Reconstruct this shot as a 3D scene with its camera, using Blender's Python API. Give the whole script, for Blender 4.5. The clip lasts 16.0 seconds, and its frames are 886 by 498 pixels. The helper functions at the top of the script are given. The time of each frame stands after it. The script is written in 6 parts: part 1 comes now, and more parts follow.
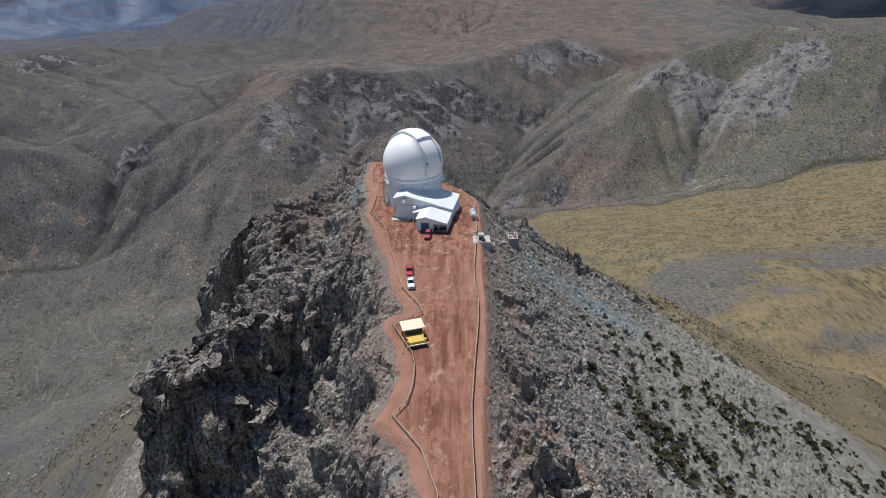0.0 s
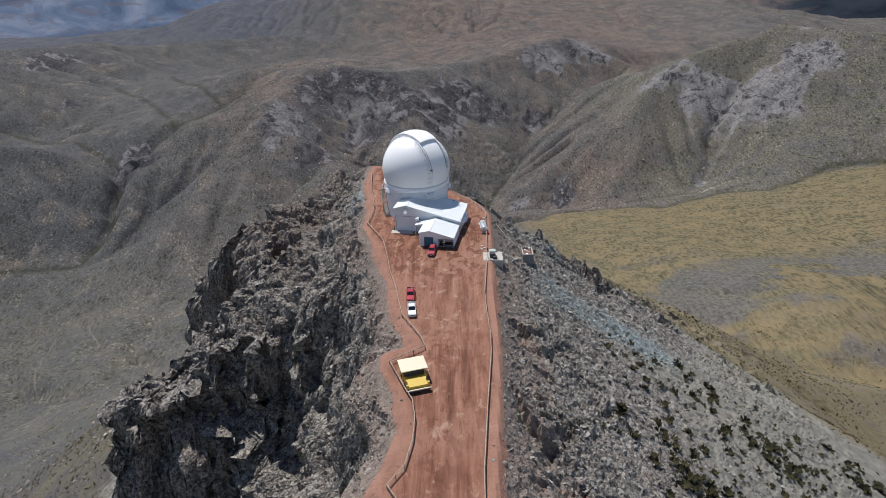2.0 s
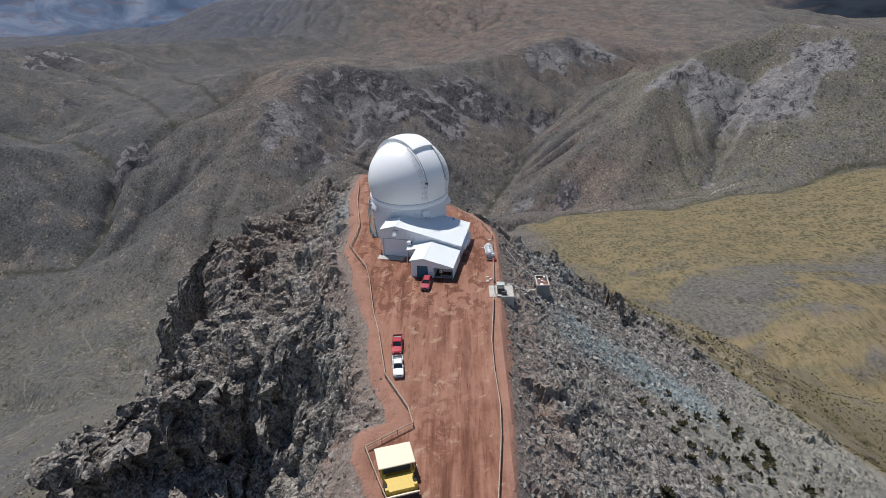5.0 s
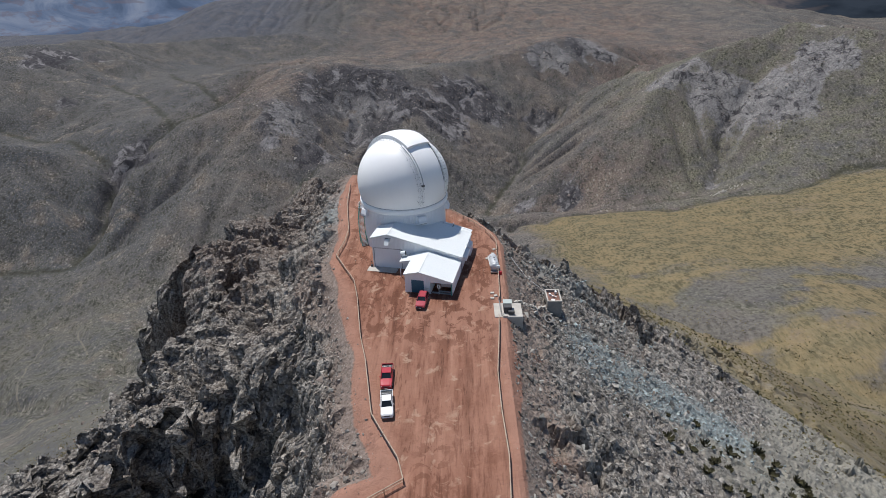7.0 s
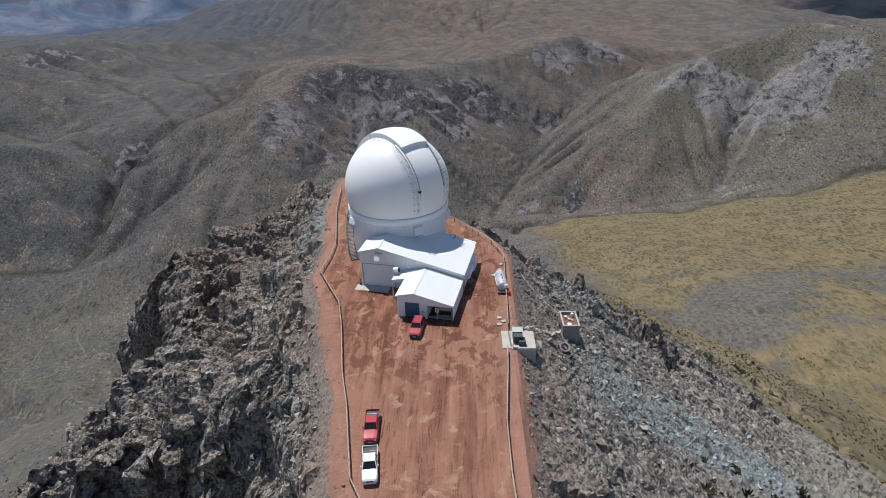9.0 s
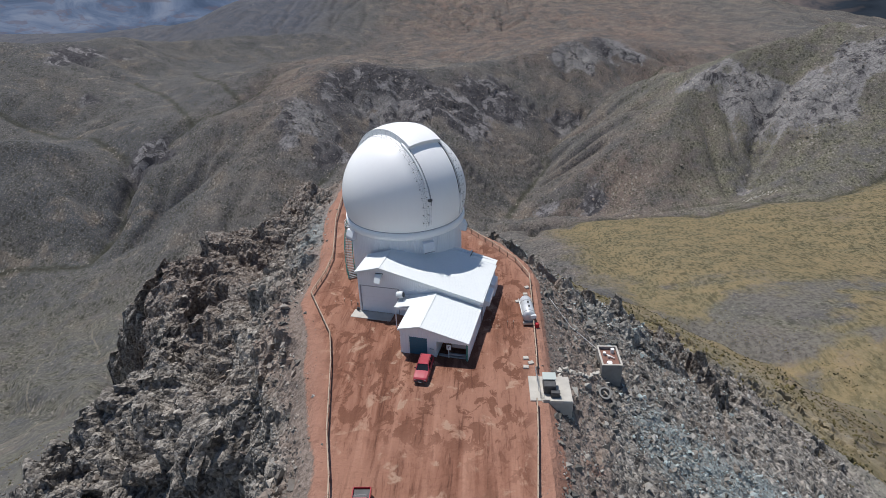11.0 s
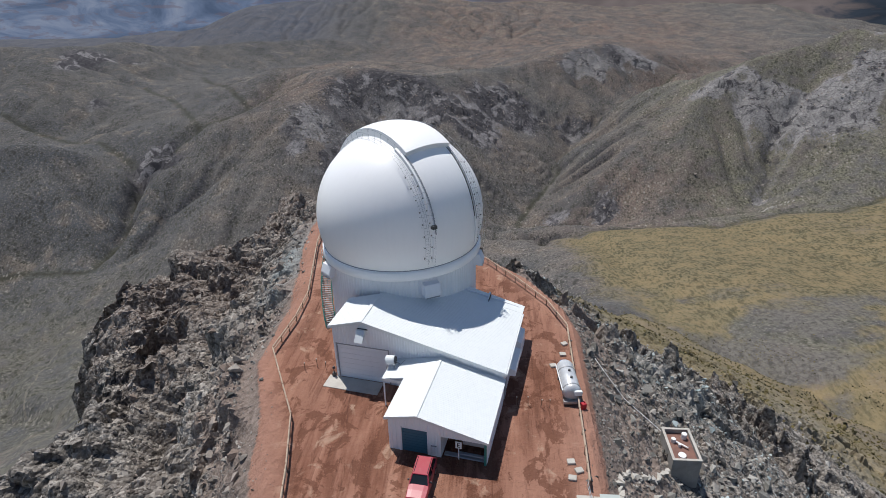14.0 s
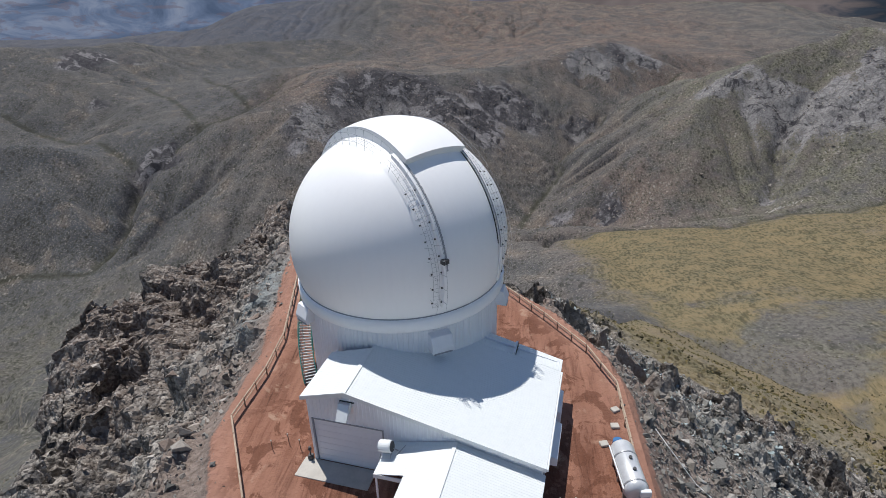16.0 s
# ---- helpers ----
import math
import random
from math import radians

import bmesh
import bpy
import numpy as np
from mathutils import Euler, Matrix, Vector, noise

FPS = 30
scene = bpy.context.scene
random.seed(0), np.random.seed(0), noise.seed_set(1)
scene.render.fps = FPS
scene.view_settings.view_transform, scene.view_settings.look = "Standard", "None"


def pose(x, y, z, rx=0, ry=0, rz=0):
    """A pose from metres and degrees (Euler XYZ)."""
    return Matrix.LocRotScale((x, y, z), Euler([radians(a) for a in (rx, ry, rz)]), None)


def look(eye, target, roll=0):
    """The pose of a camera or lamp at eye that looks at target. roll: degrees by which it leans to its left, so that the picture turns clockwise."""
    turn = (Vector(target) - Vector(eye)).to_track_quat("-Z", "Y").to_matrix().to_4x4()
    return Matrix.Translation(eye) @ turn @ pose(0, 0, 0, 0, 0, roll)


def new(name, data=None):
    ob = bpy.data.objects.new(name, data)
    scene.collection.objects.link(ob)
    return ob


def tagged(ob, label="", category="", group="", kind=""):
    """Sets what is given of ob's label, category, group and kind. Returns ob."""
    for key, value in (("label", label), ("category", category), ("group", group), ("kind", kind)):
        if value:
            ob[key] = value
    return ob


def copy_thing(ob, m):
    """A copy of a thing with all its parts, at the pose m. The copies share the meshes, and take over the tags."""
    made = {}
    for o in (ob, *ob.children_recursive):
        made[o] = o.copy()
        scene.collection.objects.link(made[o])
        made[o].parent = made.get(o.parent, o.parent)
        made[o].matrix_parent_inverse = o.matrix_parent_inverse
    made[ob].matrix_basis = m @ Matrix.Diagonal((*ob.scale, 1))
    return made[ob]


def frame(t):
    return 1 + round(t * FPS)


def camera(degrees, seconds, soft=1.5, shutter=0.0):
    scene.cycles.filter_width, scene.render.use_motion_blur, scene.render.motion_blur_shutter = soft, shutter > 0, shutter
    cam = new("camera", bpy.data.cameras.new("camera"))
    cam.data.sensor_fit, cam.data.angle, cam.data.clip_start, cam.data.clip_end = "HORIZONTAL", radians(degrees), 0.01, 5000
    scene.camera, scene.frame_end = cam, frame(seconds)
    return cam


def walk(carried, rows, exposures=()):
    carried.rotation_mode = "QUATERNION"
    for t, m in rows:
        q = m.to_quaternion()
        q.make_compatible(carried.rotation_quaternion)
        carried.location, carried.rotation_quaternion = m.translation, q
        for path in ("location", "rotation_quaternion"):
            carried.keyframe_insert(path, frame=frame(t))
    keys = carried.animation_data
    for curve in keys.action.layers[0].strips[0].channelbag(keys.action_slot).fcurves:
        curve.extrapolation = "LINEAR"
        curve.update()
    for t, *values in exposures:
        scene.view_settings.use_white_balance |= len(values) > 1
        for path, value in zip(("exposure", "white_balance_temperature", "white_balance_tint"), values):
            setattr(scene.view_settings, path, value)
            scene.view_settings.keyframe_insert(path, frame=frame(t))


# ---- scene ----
cam = camera(74.0, 16.0, soft=0.55)
# time, place of the eye, then yaw, pitch and roll in degrees
PATH = [
    (0.0, 2.400, 0.866, 77.680, 0.913, -27.166, -1.639),
    (0.5, 2.297, 6.496, 76.513, 1.049, -27.204, -1.644),
    (1.0, 2.125, 11.896, 75.163, 1.231, -27.222, -1.650),
    (1.5, 1.944, 16.823, 73.795, 1.337, -27.196, -1.627),
    (2.0, 1.826, 21.494, 72.584, 1.428, -27.184, -1.567),
    (2.5, 1.823, 26.092, 71.486, 1.496, -27.184, -1.544),
    (3.0, 1.920, 30.944, 70.309, 1.556, -27.176, -1.548),
    (3.5, 2.096, 35.998, 69.140, 1.593, -27.160, -1.550),
    (4.0, 2.309, 41.149, 67.977, 1.653, -27.174, -1.551),
    (4.5, 2.497, 46.176, 66.743, 1.688, -27.201, -1.552),
    (7.0, 2.533, 66.214, 60.066, 1.752, -27.199, -1.453),
    (7.5, 2.627, 70.061, 58.791, 1.787, -27.174, -1.453),
    (8.0, 2.762, 73.960, 57.498, 1.835, -27.170, -1.453),
    (8.5, 2.886, 77.895, 56.263, 1.861, -27.166, -1.454),
    (9.0, 2.906, 82.195, 54.956, 2.168, -27.130, -1.458),
    (11.5, 2.377, 103.689, 47.969, 4.261, -27.062, -1.385),
    (12.0, 2.231, 107.106, 46.785, 4.521, -27.079, -1.299),
    (12.5, 2.027, 110.704, 45.635, 4.700, -27.074, -1.281),
    (13.0, 1.732, 114.750, 44.405, 4.684, -26.511, -1.305),
    (13.5, 1.344, 119.103, 43.138, 4.725, -26.431, -1.339),
    (14.0, 0.892, 123.577, 41.876, 4.759, -26.403, -1.302),
    (14.5, 0.420, 128.042, 40.625, 4.793, -26.401, -1.271),
    (15.0, -0.155, 132.434, 39.408, 4.847, -26.385, -1.291),
    (15.5, -0.774, 136.473, 38.333, 4.888, -26.383, -1.371),
    (16.0, -1.322, 140.007, 37.373, 5.017, -26.400, -1.483),
]
walk(cam, [(t, pose(x, y, z, 90 + pitch, 0, yaw) @ pose(0, 0, 0, 0, 0, roll)) for t, x, y, z, yaw, pitch, roll in PATH])

# ---- world, sun, exposure ----
SUN_EL, SUN_AZ = 66.0, -36.0          # degrees: height, and turn from +y towards -x
world = bpy.data.worlds.new("world")
scene.world = world
world.use_nodes = True
wn = world.node_tree.nodes
sky = wn.new("ShaderNodeTexSky")
sky.sky_type = "NISHITA"
sky.sun_disc = False
sky.sun_elevation = radians(SUN_EL)
sky.sun_rotation = radians(SUN_AZ)
sky.altitude = 2700
world.node_tree.links.new(sky.outputs[0], wn["Background"].inputs[0])
wn["Background"].inputs[1].default_value = 0.112
sun_data = bpy.data.lights.new("sun", "SUN")
sun_data.energy = 4.7
sun_data.angle = radians(0.55)
sun_data.color = (1.0, 0.975, 0.945)
sun = new("sun", sun_data)
sun_dir = Vector((math.sin(radians(SUN_AZ)) * math.cos(radians(SUN_EL)), math.cos(radians(SUN_AZ)) * math.cos(radians(SUN_EL)), math.sin(radians(SUN_EL))))
sun.matrix_world = look(sun_dir * 300, (0, 0, 0))
scene.view_settings.exposure = -0.1


# ---- materials ----
class Nodes:
    """A small builder for node materials."""

    def __init__(self, name):
        self.mat = bpy.data.materials.new(name)
        self.mat.use_nodes = True
        self.tree = self.mat.node_tree
        self.bsdf = self.tree.nodes["Principled BSDF"]
        self.geo = self.tree.nodes.new("ShaderNodeNewGeometry")
        self.pos = self.geo.outputs["Position"]

    def link(self, a, b):
        self.tree.links.new(a, b)

    def put(self, socket, value):
        if isinstance(value, bpy.types.NodeSocket):
            self.link(value, socket)
        else:
            socket.default_value = value

    def attr(self, name):
        n = self.tree.nodes.new("ShaderNodeAttribute")
        n.attribute_name = name
        return n.outputs["Fac"]

    def scaled(self, sx, sy, sz, turn=0.0, source=None):
        n = self.tree.nodes.new("ShaderNodeMapping")
        n.inputs["Scale"].default_value = (sx, sy, sz)
        n.inputs["Rotation"].default_value = (0, 0, radians(turn))
        self.link(source or self.pos, n.inputs[0])
        return n.outputs[0]

    def noise(self, scale, detail=4.0, rough=0.55, vector=None, distort=0.0):
        n = self.tree.nodes.new("ShaderNodeTexNoise")
        n.inputs["Scale"].default_value = scale
        n.inputs["Detail"].default_value = detail
        n.inputs["Roughness"].default_value = rough
        n.inputs["Distortion"].default_value = distort
        self.link(vector or self.pos, n.inputs["Vector"])
        return n.outputs[0]

    def voronoi(self, scale, vector=None, feature="F1", out="Distance"):
        n = self.tree.nodes.new("ShaderNodeTexVoronoi")
        n.feature = feature
        n.inputs["Scale"].default_value = scale
        self.link(vector or self.pos, n.inputs["Vector"])
        return n.outputs[out]

    def ramp(self, fac, stops):
        n = self.tree.nodes.new("ShaderNodeValToRGB")
        el = n.color_ramp.elements
        while len(el) < len(stops):
            el.new(0.5)
        for e, (p, c) in zip(el, stops):
            e.position = p
            e.color = (*c, 1) if len(c) == 3 else c
        self.link(fac, n.inputs[0])
        return n.outputs[0]

    def level(self, fac, lo, hi):
        n = self.tree.nodes.new("ShaderNodeMapRange")
        n.clamp = True
        n.inputs["From Min"].default_value = lo
        n.inputs["From Max"].default_value = hi
        self.link(fac, n.inputs[0])
        return n.outputs[0]

    def math(self, op, a, b=0.0):
        n = self.tree.nodes.new("ShaderNodeMath")
        n.operation = op
        self.put(n.inputs[0], a)
        self.put(n.inputs[1], b)
        return n.outputs[0]

    def mix(self, fac, a, b, blend="MIX"):
        n = self.tree.nodes.new("ShaderNodeMix")
        n.data_type = "RGBA"
        n.blend_type = blend
        self.put(n.inputs[0], fac)
        for s, v in ((n.inputs[6], a), (n.inputs[7], b)):
            self.put(s, (*v, 1) if isinstance(v, tuple) and len(v) == 3 else v)
        return n.outputs[2]

    def bump(self, height, strength, distance):
        n = self.tree.nodes.new("ShaderNodeBump")
        n.inputs["Strength"].default_value = strength
        n.inputs["Distance"].default_value = distance
        self.link(height, n.inputs["Height"])
        self.link(n.outputs[0], self.bsdf.inputs["Normal"])

    def done(self, color, rough=0.9, metal=0.0):
        self.put(self.bsdf.inputs["Base Color"], (*color, 1) if isinstance(color, tuple) and len(color) == 3 else color)
        self.put(self.bsdf.inputs["Roughness"], rough)
        self.put(self.bsdf.inputs["Metallic"], metal)
        return self.mat


def mottled(name, a, b, scale=1.0, rough=0.6, metal=0.0, grain=8.0, bump=0.0, spec=0.5):
    """Two tones mixed at two scales."""
    m = Nodes(name)
    big = m.noise(scale, 4)
    fine = m.noise(scale * grain, 3)
    c = m.mix(m.level(big, 0.35, 0.68), a, b)
    c = m.mix(m.math("MULTIPLY", m.level(fine, 0.5, 0.8), 0.35), c, tuple(v * 0.75 for v in a))
    if bump:
        m.bump(fine, bump, 0.02)
    m.bsdf.inputs["Specular IOR Level"].default_value = spec
    return m.done(c, rough, metal)


def ground_material():
    m = Nodes("mountain_ground")
    dirt, grass, rock, blue, far, creek, dust, dark, light, scree, ruddy, olive, ash, wet, rust, bank, haze_tint = (m.attr(k) for k in ("dirt", "grass", "rock", "blue", "far", "creek", "dust", "dark", "pale", "scree", "ruddy", "olive", "ash", "wet", "rust", "bank", "haze_tint"))
    n_huge = m.noise(0.0045, 5, 0.6)
    n_big = m.noise(0.03, 6, 0.6)
    n_mid = m.noise(0.22, 6, 0.65)
    n_fine = m.noise(1.6, 5, 0.65)
    n_grit = m.noise(7.0, 3, 0.6)
    # bare mountain soil: brown, greyer and redder reaches, freckled with low plants and stones
    n_veg = m.noise(0.22, 6, 0.74, m.scaled(1.0, 0.75, 1.0))
    fade = m.math("ADD", m.math("MULTIPLY", far, 0.7), 0.3)
    n_tuft = m.noise(0.26, 6, 0.74, m.scaled(1.0, 0.2, 1.0))
    n_peb = m.noise(0.31, 6, 0.74, m.scaled(1.0, 0.75, 1.0, 4.0))
    n_reach = m.noise(0.011, 7, 0.66, None, 0.6)
    # single bushes and boulders, told apart from afar
    bush_a = m.math("MULTIPLY", m.level(m.voronoi(0.17, m.scaled(1.0, 0.6, 0.7)), 0.40, 0.28), m.level(n_big, 0.34, 0.56))
    bush_b = m.math("MULTIPLY", m.level(m.voronoi(0.085, m.scaled(1.0, 0.5, 0.6)), 0.30, 0.22), m.level(n_reach, 0.40, 0.54))
    stone_a = m.math("MULTIPLY", m.level(m.voronoi(0.115, m.scaled(1.0, 0.55, 0.6, 7.0)), 0.30, 0.20), m.level(n_reach, 0.50, 0.38))
    bush_a, bush_b, stone_a = (m.math("MULTIPLY", k, far) for k in (bush_a, bush_b, stone_a))
    soil = m.mix(m.level(n_huge, 0.38, 0.62), (0.110, 0.106, 0.104), (0.154, 0.128, 0.115))
    soil = m.mix(m.math("MULTIPLY", ruddy, 0.85), soil, m.mix(m.level(n_big, 0.35, 0.65), (0.195, 0.124, 0.098), (0.135, 0.098, 0.084)))
    # darker grey slopes on the left; their bluish cast is painted haze
    soil = m.mix(m.math("MULTIPLY", dark, 0.85), soil, m.mix(m.level(n_huge, 0.4, 0.6), (0.066, 0.072, 0.084), (0.090, 0.088, 0.088)))
    soil = m.mix(m.math("MULTIPLY", m.level(n_reach, 0.49, 0.60), 0.8), soil, (0.075, 0.075, 0.078))
    soil = m.mix(m.math("MULTIPLY", m.level(n_reach, 0.46, 0.36), 0.6), soil, (0.190, 0.150, 0.119))
    soil = m.mix(m.math("MULTIPLY", olive, m.level(n_big, 0.36, 0.62)), soil, (0.155, 0.147, 0.106))
    soil = m.mix(m.math("MULTIPLY", m.level(n_mid, 0.50, 0.68), 0.35), soil, (0.190, 0.165, 0.140))
    soil = m.mix(m.math("MULTIPLY", m.math("MULTIPLY", m.level(n_peb, 0.54, 0.60), 0.70), fade), soil, (0.290, 0.265, 0.232))
    soil = m.mix(m.math("MULTIPLY", m.math("MULTIPLY", m.level(n_veg, 0.52, 0.57), m.level(n_big, 0.25, 0.62)), fade), soil, (0.036, 0.037, 0.028))
    soil = m.mix(m.math("MULTIPLY", m.math("MULTIPLY", m.level(m.noise(0.42, 6, 0.78), 0.53, 0.62), 0.55), fade), soil, (0.048, 0.047, 0.037))
    soil = m.mix(m.math("MULTIPLY", m.math("MULTIPLY", creek, m.level(m.math("ADD", n_mid, n_big), 0.70, 0.95)), 0.9), soil, (0.034, 0.035, 0.022))
    # blue-grey haze painted over the farthest left ranges
    soil = m.mix(m.math("MULTIPLY", haze_tint, 0.85), soil, m.mix(m.level(n_reach, 0.4, 0.6), (0.058, 0.068, 0.094), (0.110, 0.110, 0.125)))
    soil = m.mix(m.math("MULTIPLY", stone_a, 0.75), soil, (0.300, 0.275, 0.245))
    soil = m.mix(m.math("MULTIPLY", bush_a, 0.45), soil, (0.033, 0.033, 0.023))
    soil = m.mix(m.math("MULTIPLY", bush_b, 0.6), soil, (0.028, 0.028, 0.021))
    ashen = m.mix(m.level(n_veg, 0.42, 0.60), (0.165, 0.151, 0.134), (0.078, 0.073, 0.066))
    soil = m.mix(m.level(m.math("ADD", ash, m.math("MULTIPLY", m.math("SUBTRACT", n_mid, 0.5), 1.1)), 0.25, 0.85), soil, ashen)
    gravel = m.mix(m.level(n_mid, 0.38, 0.62), (0.235, 0.222, 0.183), (0.345, 0.328, 0.276))
    gravel = m.mix(m.math("MULTIPLY", m.level(n_grit, 0.54, 0.7), 0.5), gravel, (0.12, 0.112, 0.10))
    soil = m.mix(scree, soil, gravel)
    # dry yellow grassland
    straw = m.mix(m.level(n_big, 0.35, 0.65), (0.244, 0.184, 0.100), (0.172, 0.145, 0.086))
    straw = m.mix(m.math("MULTIPLY", m.level(n_peb, 0.54, 0.66), 0.5), straw, (0.270, 0.228, 0.150))
    straw = m.mix(m.math("MULTIPLY", m.math("MULTIPLY", m.level(n_tuft, 0.51, 0.56), m.level(n_big, 0.15, 0.60)), fade), straw, (0.066, 0.063, 0.036))
    straw = m.mix(m.math("MULTIPLY", m.level(m.noise(0.5, 5, 0.75, m.scaled(1.0, 0.35, 1.0)), 0.53, 0.63), 0.4), straw, (0.070, 0.068, 0.034))
    straw = m.mix(m.math("MULTIPLY", bush_a, 0.7), straw, (0.062, 0.056, 0.028))
    straw = m.mix(m.math("MULTIPLY", bush_b, 0.6), straw, (0.050, 0.046, 0.026))
    edge = m.math("ADD", m.math("MULTIPLY", m.math("SUBTRACT", n_big, 0.5), 1.1), m.math("MULTIPLY", m.math("SUBTRACT", n_mid, 0.5), 0.8))
    c = m.mix(m.level(m.math("ADD", grass, edge), 0.25, 0.80), soil, straw)
    # rock: blocks of many greys, some warm, some pale
    block = m.level(m.voronoi(0.85, None, "F1", "Color"), 0.15, 0.85)
    chip = m.level(m.voronoi(2.3, None, "F1", "Color"), 0.15, 0.85)
    stone = m.ramp(block, [(0.0, (0.045, 0.041, 0.037)), (0.35, (0.125, 0.111, 0.098)), (0.65, (0.225, 0.200, 0.174)), (1.0, (0.45, 0.415, 0.370))])
    stone = m.mix(m.math("MULTIPLY", m.level(m.math("ADD", n_big, m.math("MULTIPLY", rust, 0.22)), 0.54, 0.72), 0.65), stone, (0.180, 0.122, 0.094))
    stone = m.mix(0.45, stone, m.ramp(chip, [(0.0, (0.042, 0.038, 0.035)), (0.5, (0.19, 0.172, 0.153)), (1.0, (0.52, 0.480, 0.430))]))
    stone = m.mix(m.math("MULTIPLY", m.level(n_grit, 0.55, 0.75), 0.4), stone, (0.07, 0.066, 0.063))
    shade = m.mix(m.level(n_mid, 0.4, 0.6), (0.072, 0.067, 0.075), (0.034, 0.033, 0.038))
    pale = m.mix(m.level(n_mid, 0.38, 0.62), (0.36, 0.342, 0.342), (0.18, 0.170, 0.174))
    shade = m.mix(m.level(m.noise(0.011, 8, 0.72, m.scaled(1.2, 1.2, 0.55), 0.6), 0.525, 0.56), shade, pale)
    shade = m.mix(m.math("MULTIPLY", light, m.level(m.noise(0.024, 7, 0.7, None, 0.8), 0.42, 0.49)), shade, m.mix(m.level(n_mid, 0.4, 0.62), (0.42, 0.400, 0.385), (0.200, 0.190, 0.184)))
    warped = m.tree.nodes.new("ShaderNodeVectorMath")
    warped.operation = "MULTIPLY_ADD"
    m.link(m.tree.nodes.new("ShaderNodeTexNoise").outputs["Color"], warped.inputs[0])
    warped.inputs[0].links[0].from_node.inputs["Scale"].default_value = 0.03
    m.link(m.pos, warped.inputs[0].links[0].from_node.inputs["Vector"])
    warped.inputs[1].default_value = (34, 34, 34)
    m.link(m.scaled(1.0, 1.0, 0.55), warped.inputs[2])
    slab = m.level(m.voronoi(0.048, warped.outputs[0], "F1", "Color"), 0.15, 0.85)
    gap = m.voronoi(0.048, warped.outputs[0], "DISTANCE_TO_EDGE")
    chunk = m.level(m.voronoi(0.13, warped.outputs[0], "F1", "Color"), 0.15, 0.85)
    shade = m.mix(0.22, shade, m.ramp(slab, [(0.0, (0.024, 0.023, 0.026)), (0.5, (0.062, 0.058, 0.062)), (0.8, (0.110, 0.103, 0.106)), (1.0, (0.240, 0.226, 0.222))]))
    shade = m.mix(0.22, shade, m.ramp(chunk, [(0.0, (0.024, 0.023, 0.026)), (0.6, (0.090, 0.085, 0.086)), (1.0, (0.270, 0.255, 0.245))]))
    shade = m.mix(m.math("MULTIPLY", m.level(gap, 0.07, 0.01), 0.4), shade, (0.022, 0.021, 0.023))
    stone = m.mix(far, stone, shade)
    ragged = m.math("ADD", m.math("MULTIPLY", m.math("SUBTRACT", n_mid, 0.5), 0.9), m.math("MULTIPLY", m.math("SUBTRACT", n_veg, 0.5), m.math("MULTIPLY", far, 2.2)))
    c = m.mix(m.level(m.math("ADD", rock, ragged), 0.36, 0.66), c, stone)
    loose = m.mix(m.level(n_fine, 0.36, 0.64), (0.165, 0.122, 0.100), (0.330, 0.262, 0.220))
    c = m.mix(m.math("MULTIPLY", m.level(m.math("ADD", bank, m.math("MULTIPLY", m.math("SUBTRACT", n_mid, 0.5), 1.1)), 0.30, 0.75), 0.8), c, loose)
    # blue-green copper-stained scree
    copper = m.mix(m.level(n_fine, 0.35, 0.65), (0.17, 0.20, 0.203), (0.29, 0.33, 0.33))
    c = m.mix(m.math("MULTIPLY", m.level(m.math("ADD", blue, m.math("MULTIPLY", m.math("SUBTRACT", n_mid, 0.5), 1.0)), 0.35, 0.75), 0.75), c, copper)
    # graded red earth with wheel marks, damp patches and dust
    along = m.scaled(1.0, 0.10, 1.0, 3.0)
    track = m.noise(0.55, 5, 0.62, along, 0.5)
    patch = m.noise(0.38, 9, 0.68, m.scaled(1.0, 0.7, 1.0, 12.0), 0.6)
    red = m.ramp(m.level(track, 0.34, 0.66), [(0.0, (0.140, 0.060, 0.038)), (0.35, (0.215, 0.097, 0.063)), (0.7, (0.290, 0.142, 0.096)), (1.0, (0.370, 0.198, 0.138))])
    red = m.mix(m.math("MULTIPLY", m.level(m.noise(0.05, 3), 0.44, 0.60), 0.7), red, (0.330, 0.172, 0.120))
    damp = m.math("MULTIPLY", m.level(patch, 0.520, 0.538), m.math("MULTIPLY", wet, m.level(m.noise(0.04, 2), 0.34, 0.48)))
    red = m.mix(m.math("MULTIPLY", damp, 0.72), red, (0.125, 0.050, 0.030))
    rut = m.math("MULTIPLY", m.level(m.noise(2.1, 5, 0.65, along, 1.1), 0.53, 0.64), m.level(track, 0.66, 0.36))
    red = m.mix(m.math("MULTIPLY", rut, 0.9), red, (0.105, 0.043, 0.028))
    pale_earth = m.math("MULTIPLY", m.level(m.noise(0.33, 5, 0.6, None, 0.6), 0.575, 0.62), m.level(patch, 0.54, 0.42))
    red = m.mix(m.math("MULTIPLY", pale_earth, 0.7), red, (0.42, 0.285, 0.205))
    red = m.mix(m.math("MULTIPLY", dust, 0.85), red, m.mix(m.level(n_mid, 0.4, 0.65), (0.365, 0.200, 0.146), (0.300, 0.160, 0.116)))
    red = m.mix(m.math("MULTIPLY", m.level(n_grit, 0.58, 0.75), 0.25), red, (0.40, 0.25, 0.19))
    c = m.mix(m.level(m.math("ADD", dirt, m.math("MULTIPLY", m.math("SUBTRACT", n_fine, 0.5), 0.7)), 0.40, 0.60), c, red)
    lumps = m.math("MULTIPLY", m.math("MULTIPLY", m.voronoi(0.85), -2.2), rock)
    chips = m.math("MULTIPLY", m.math("MULTIPLY", m.voronoi(2.3), -0.9), rock)
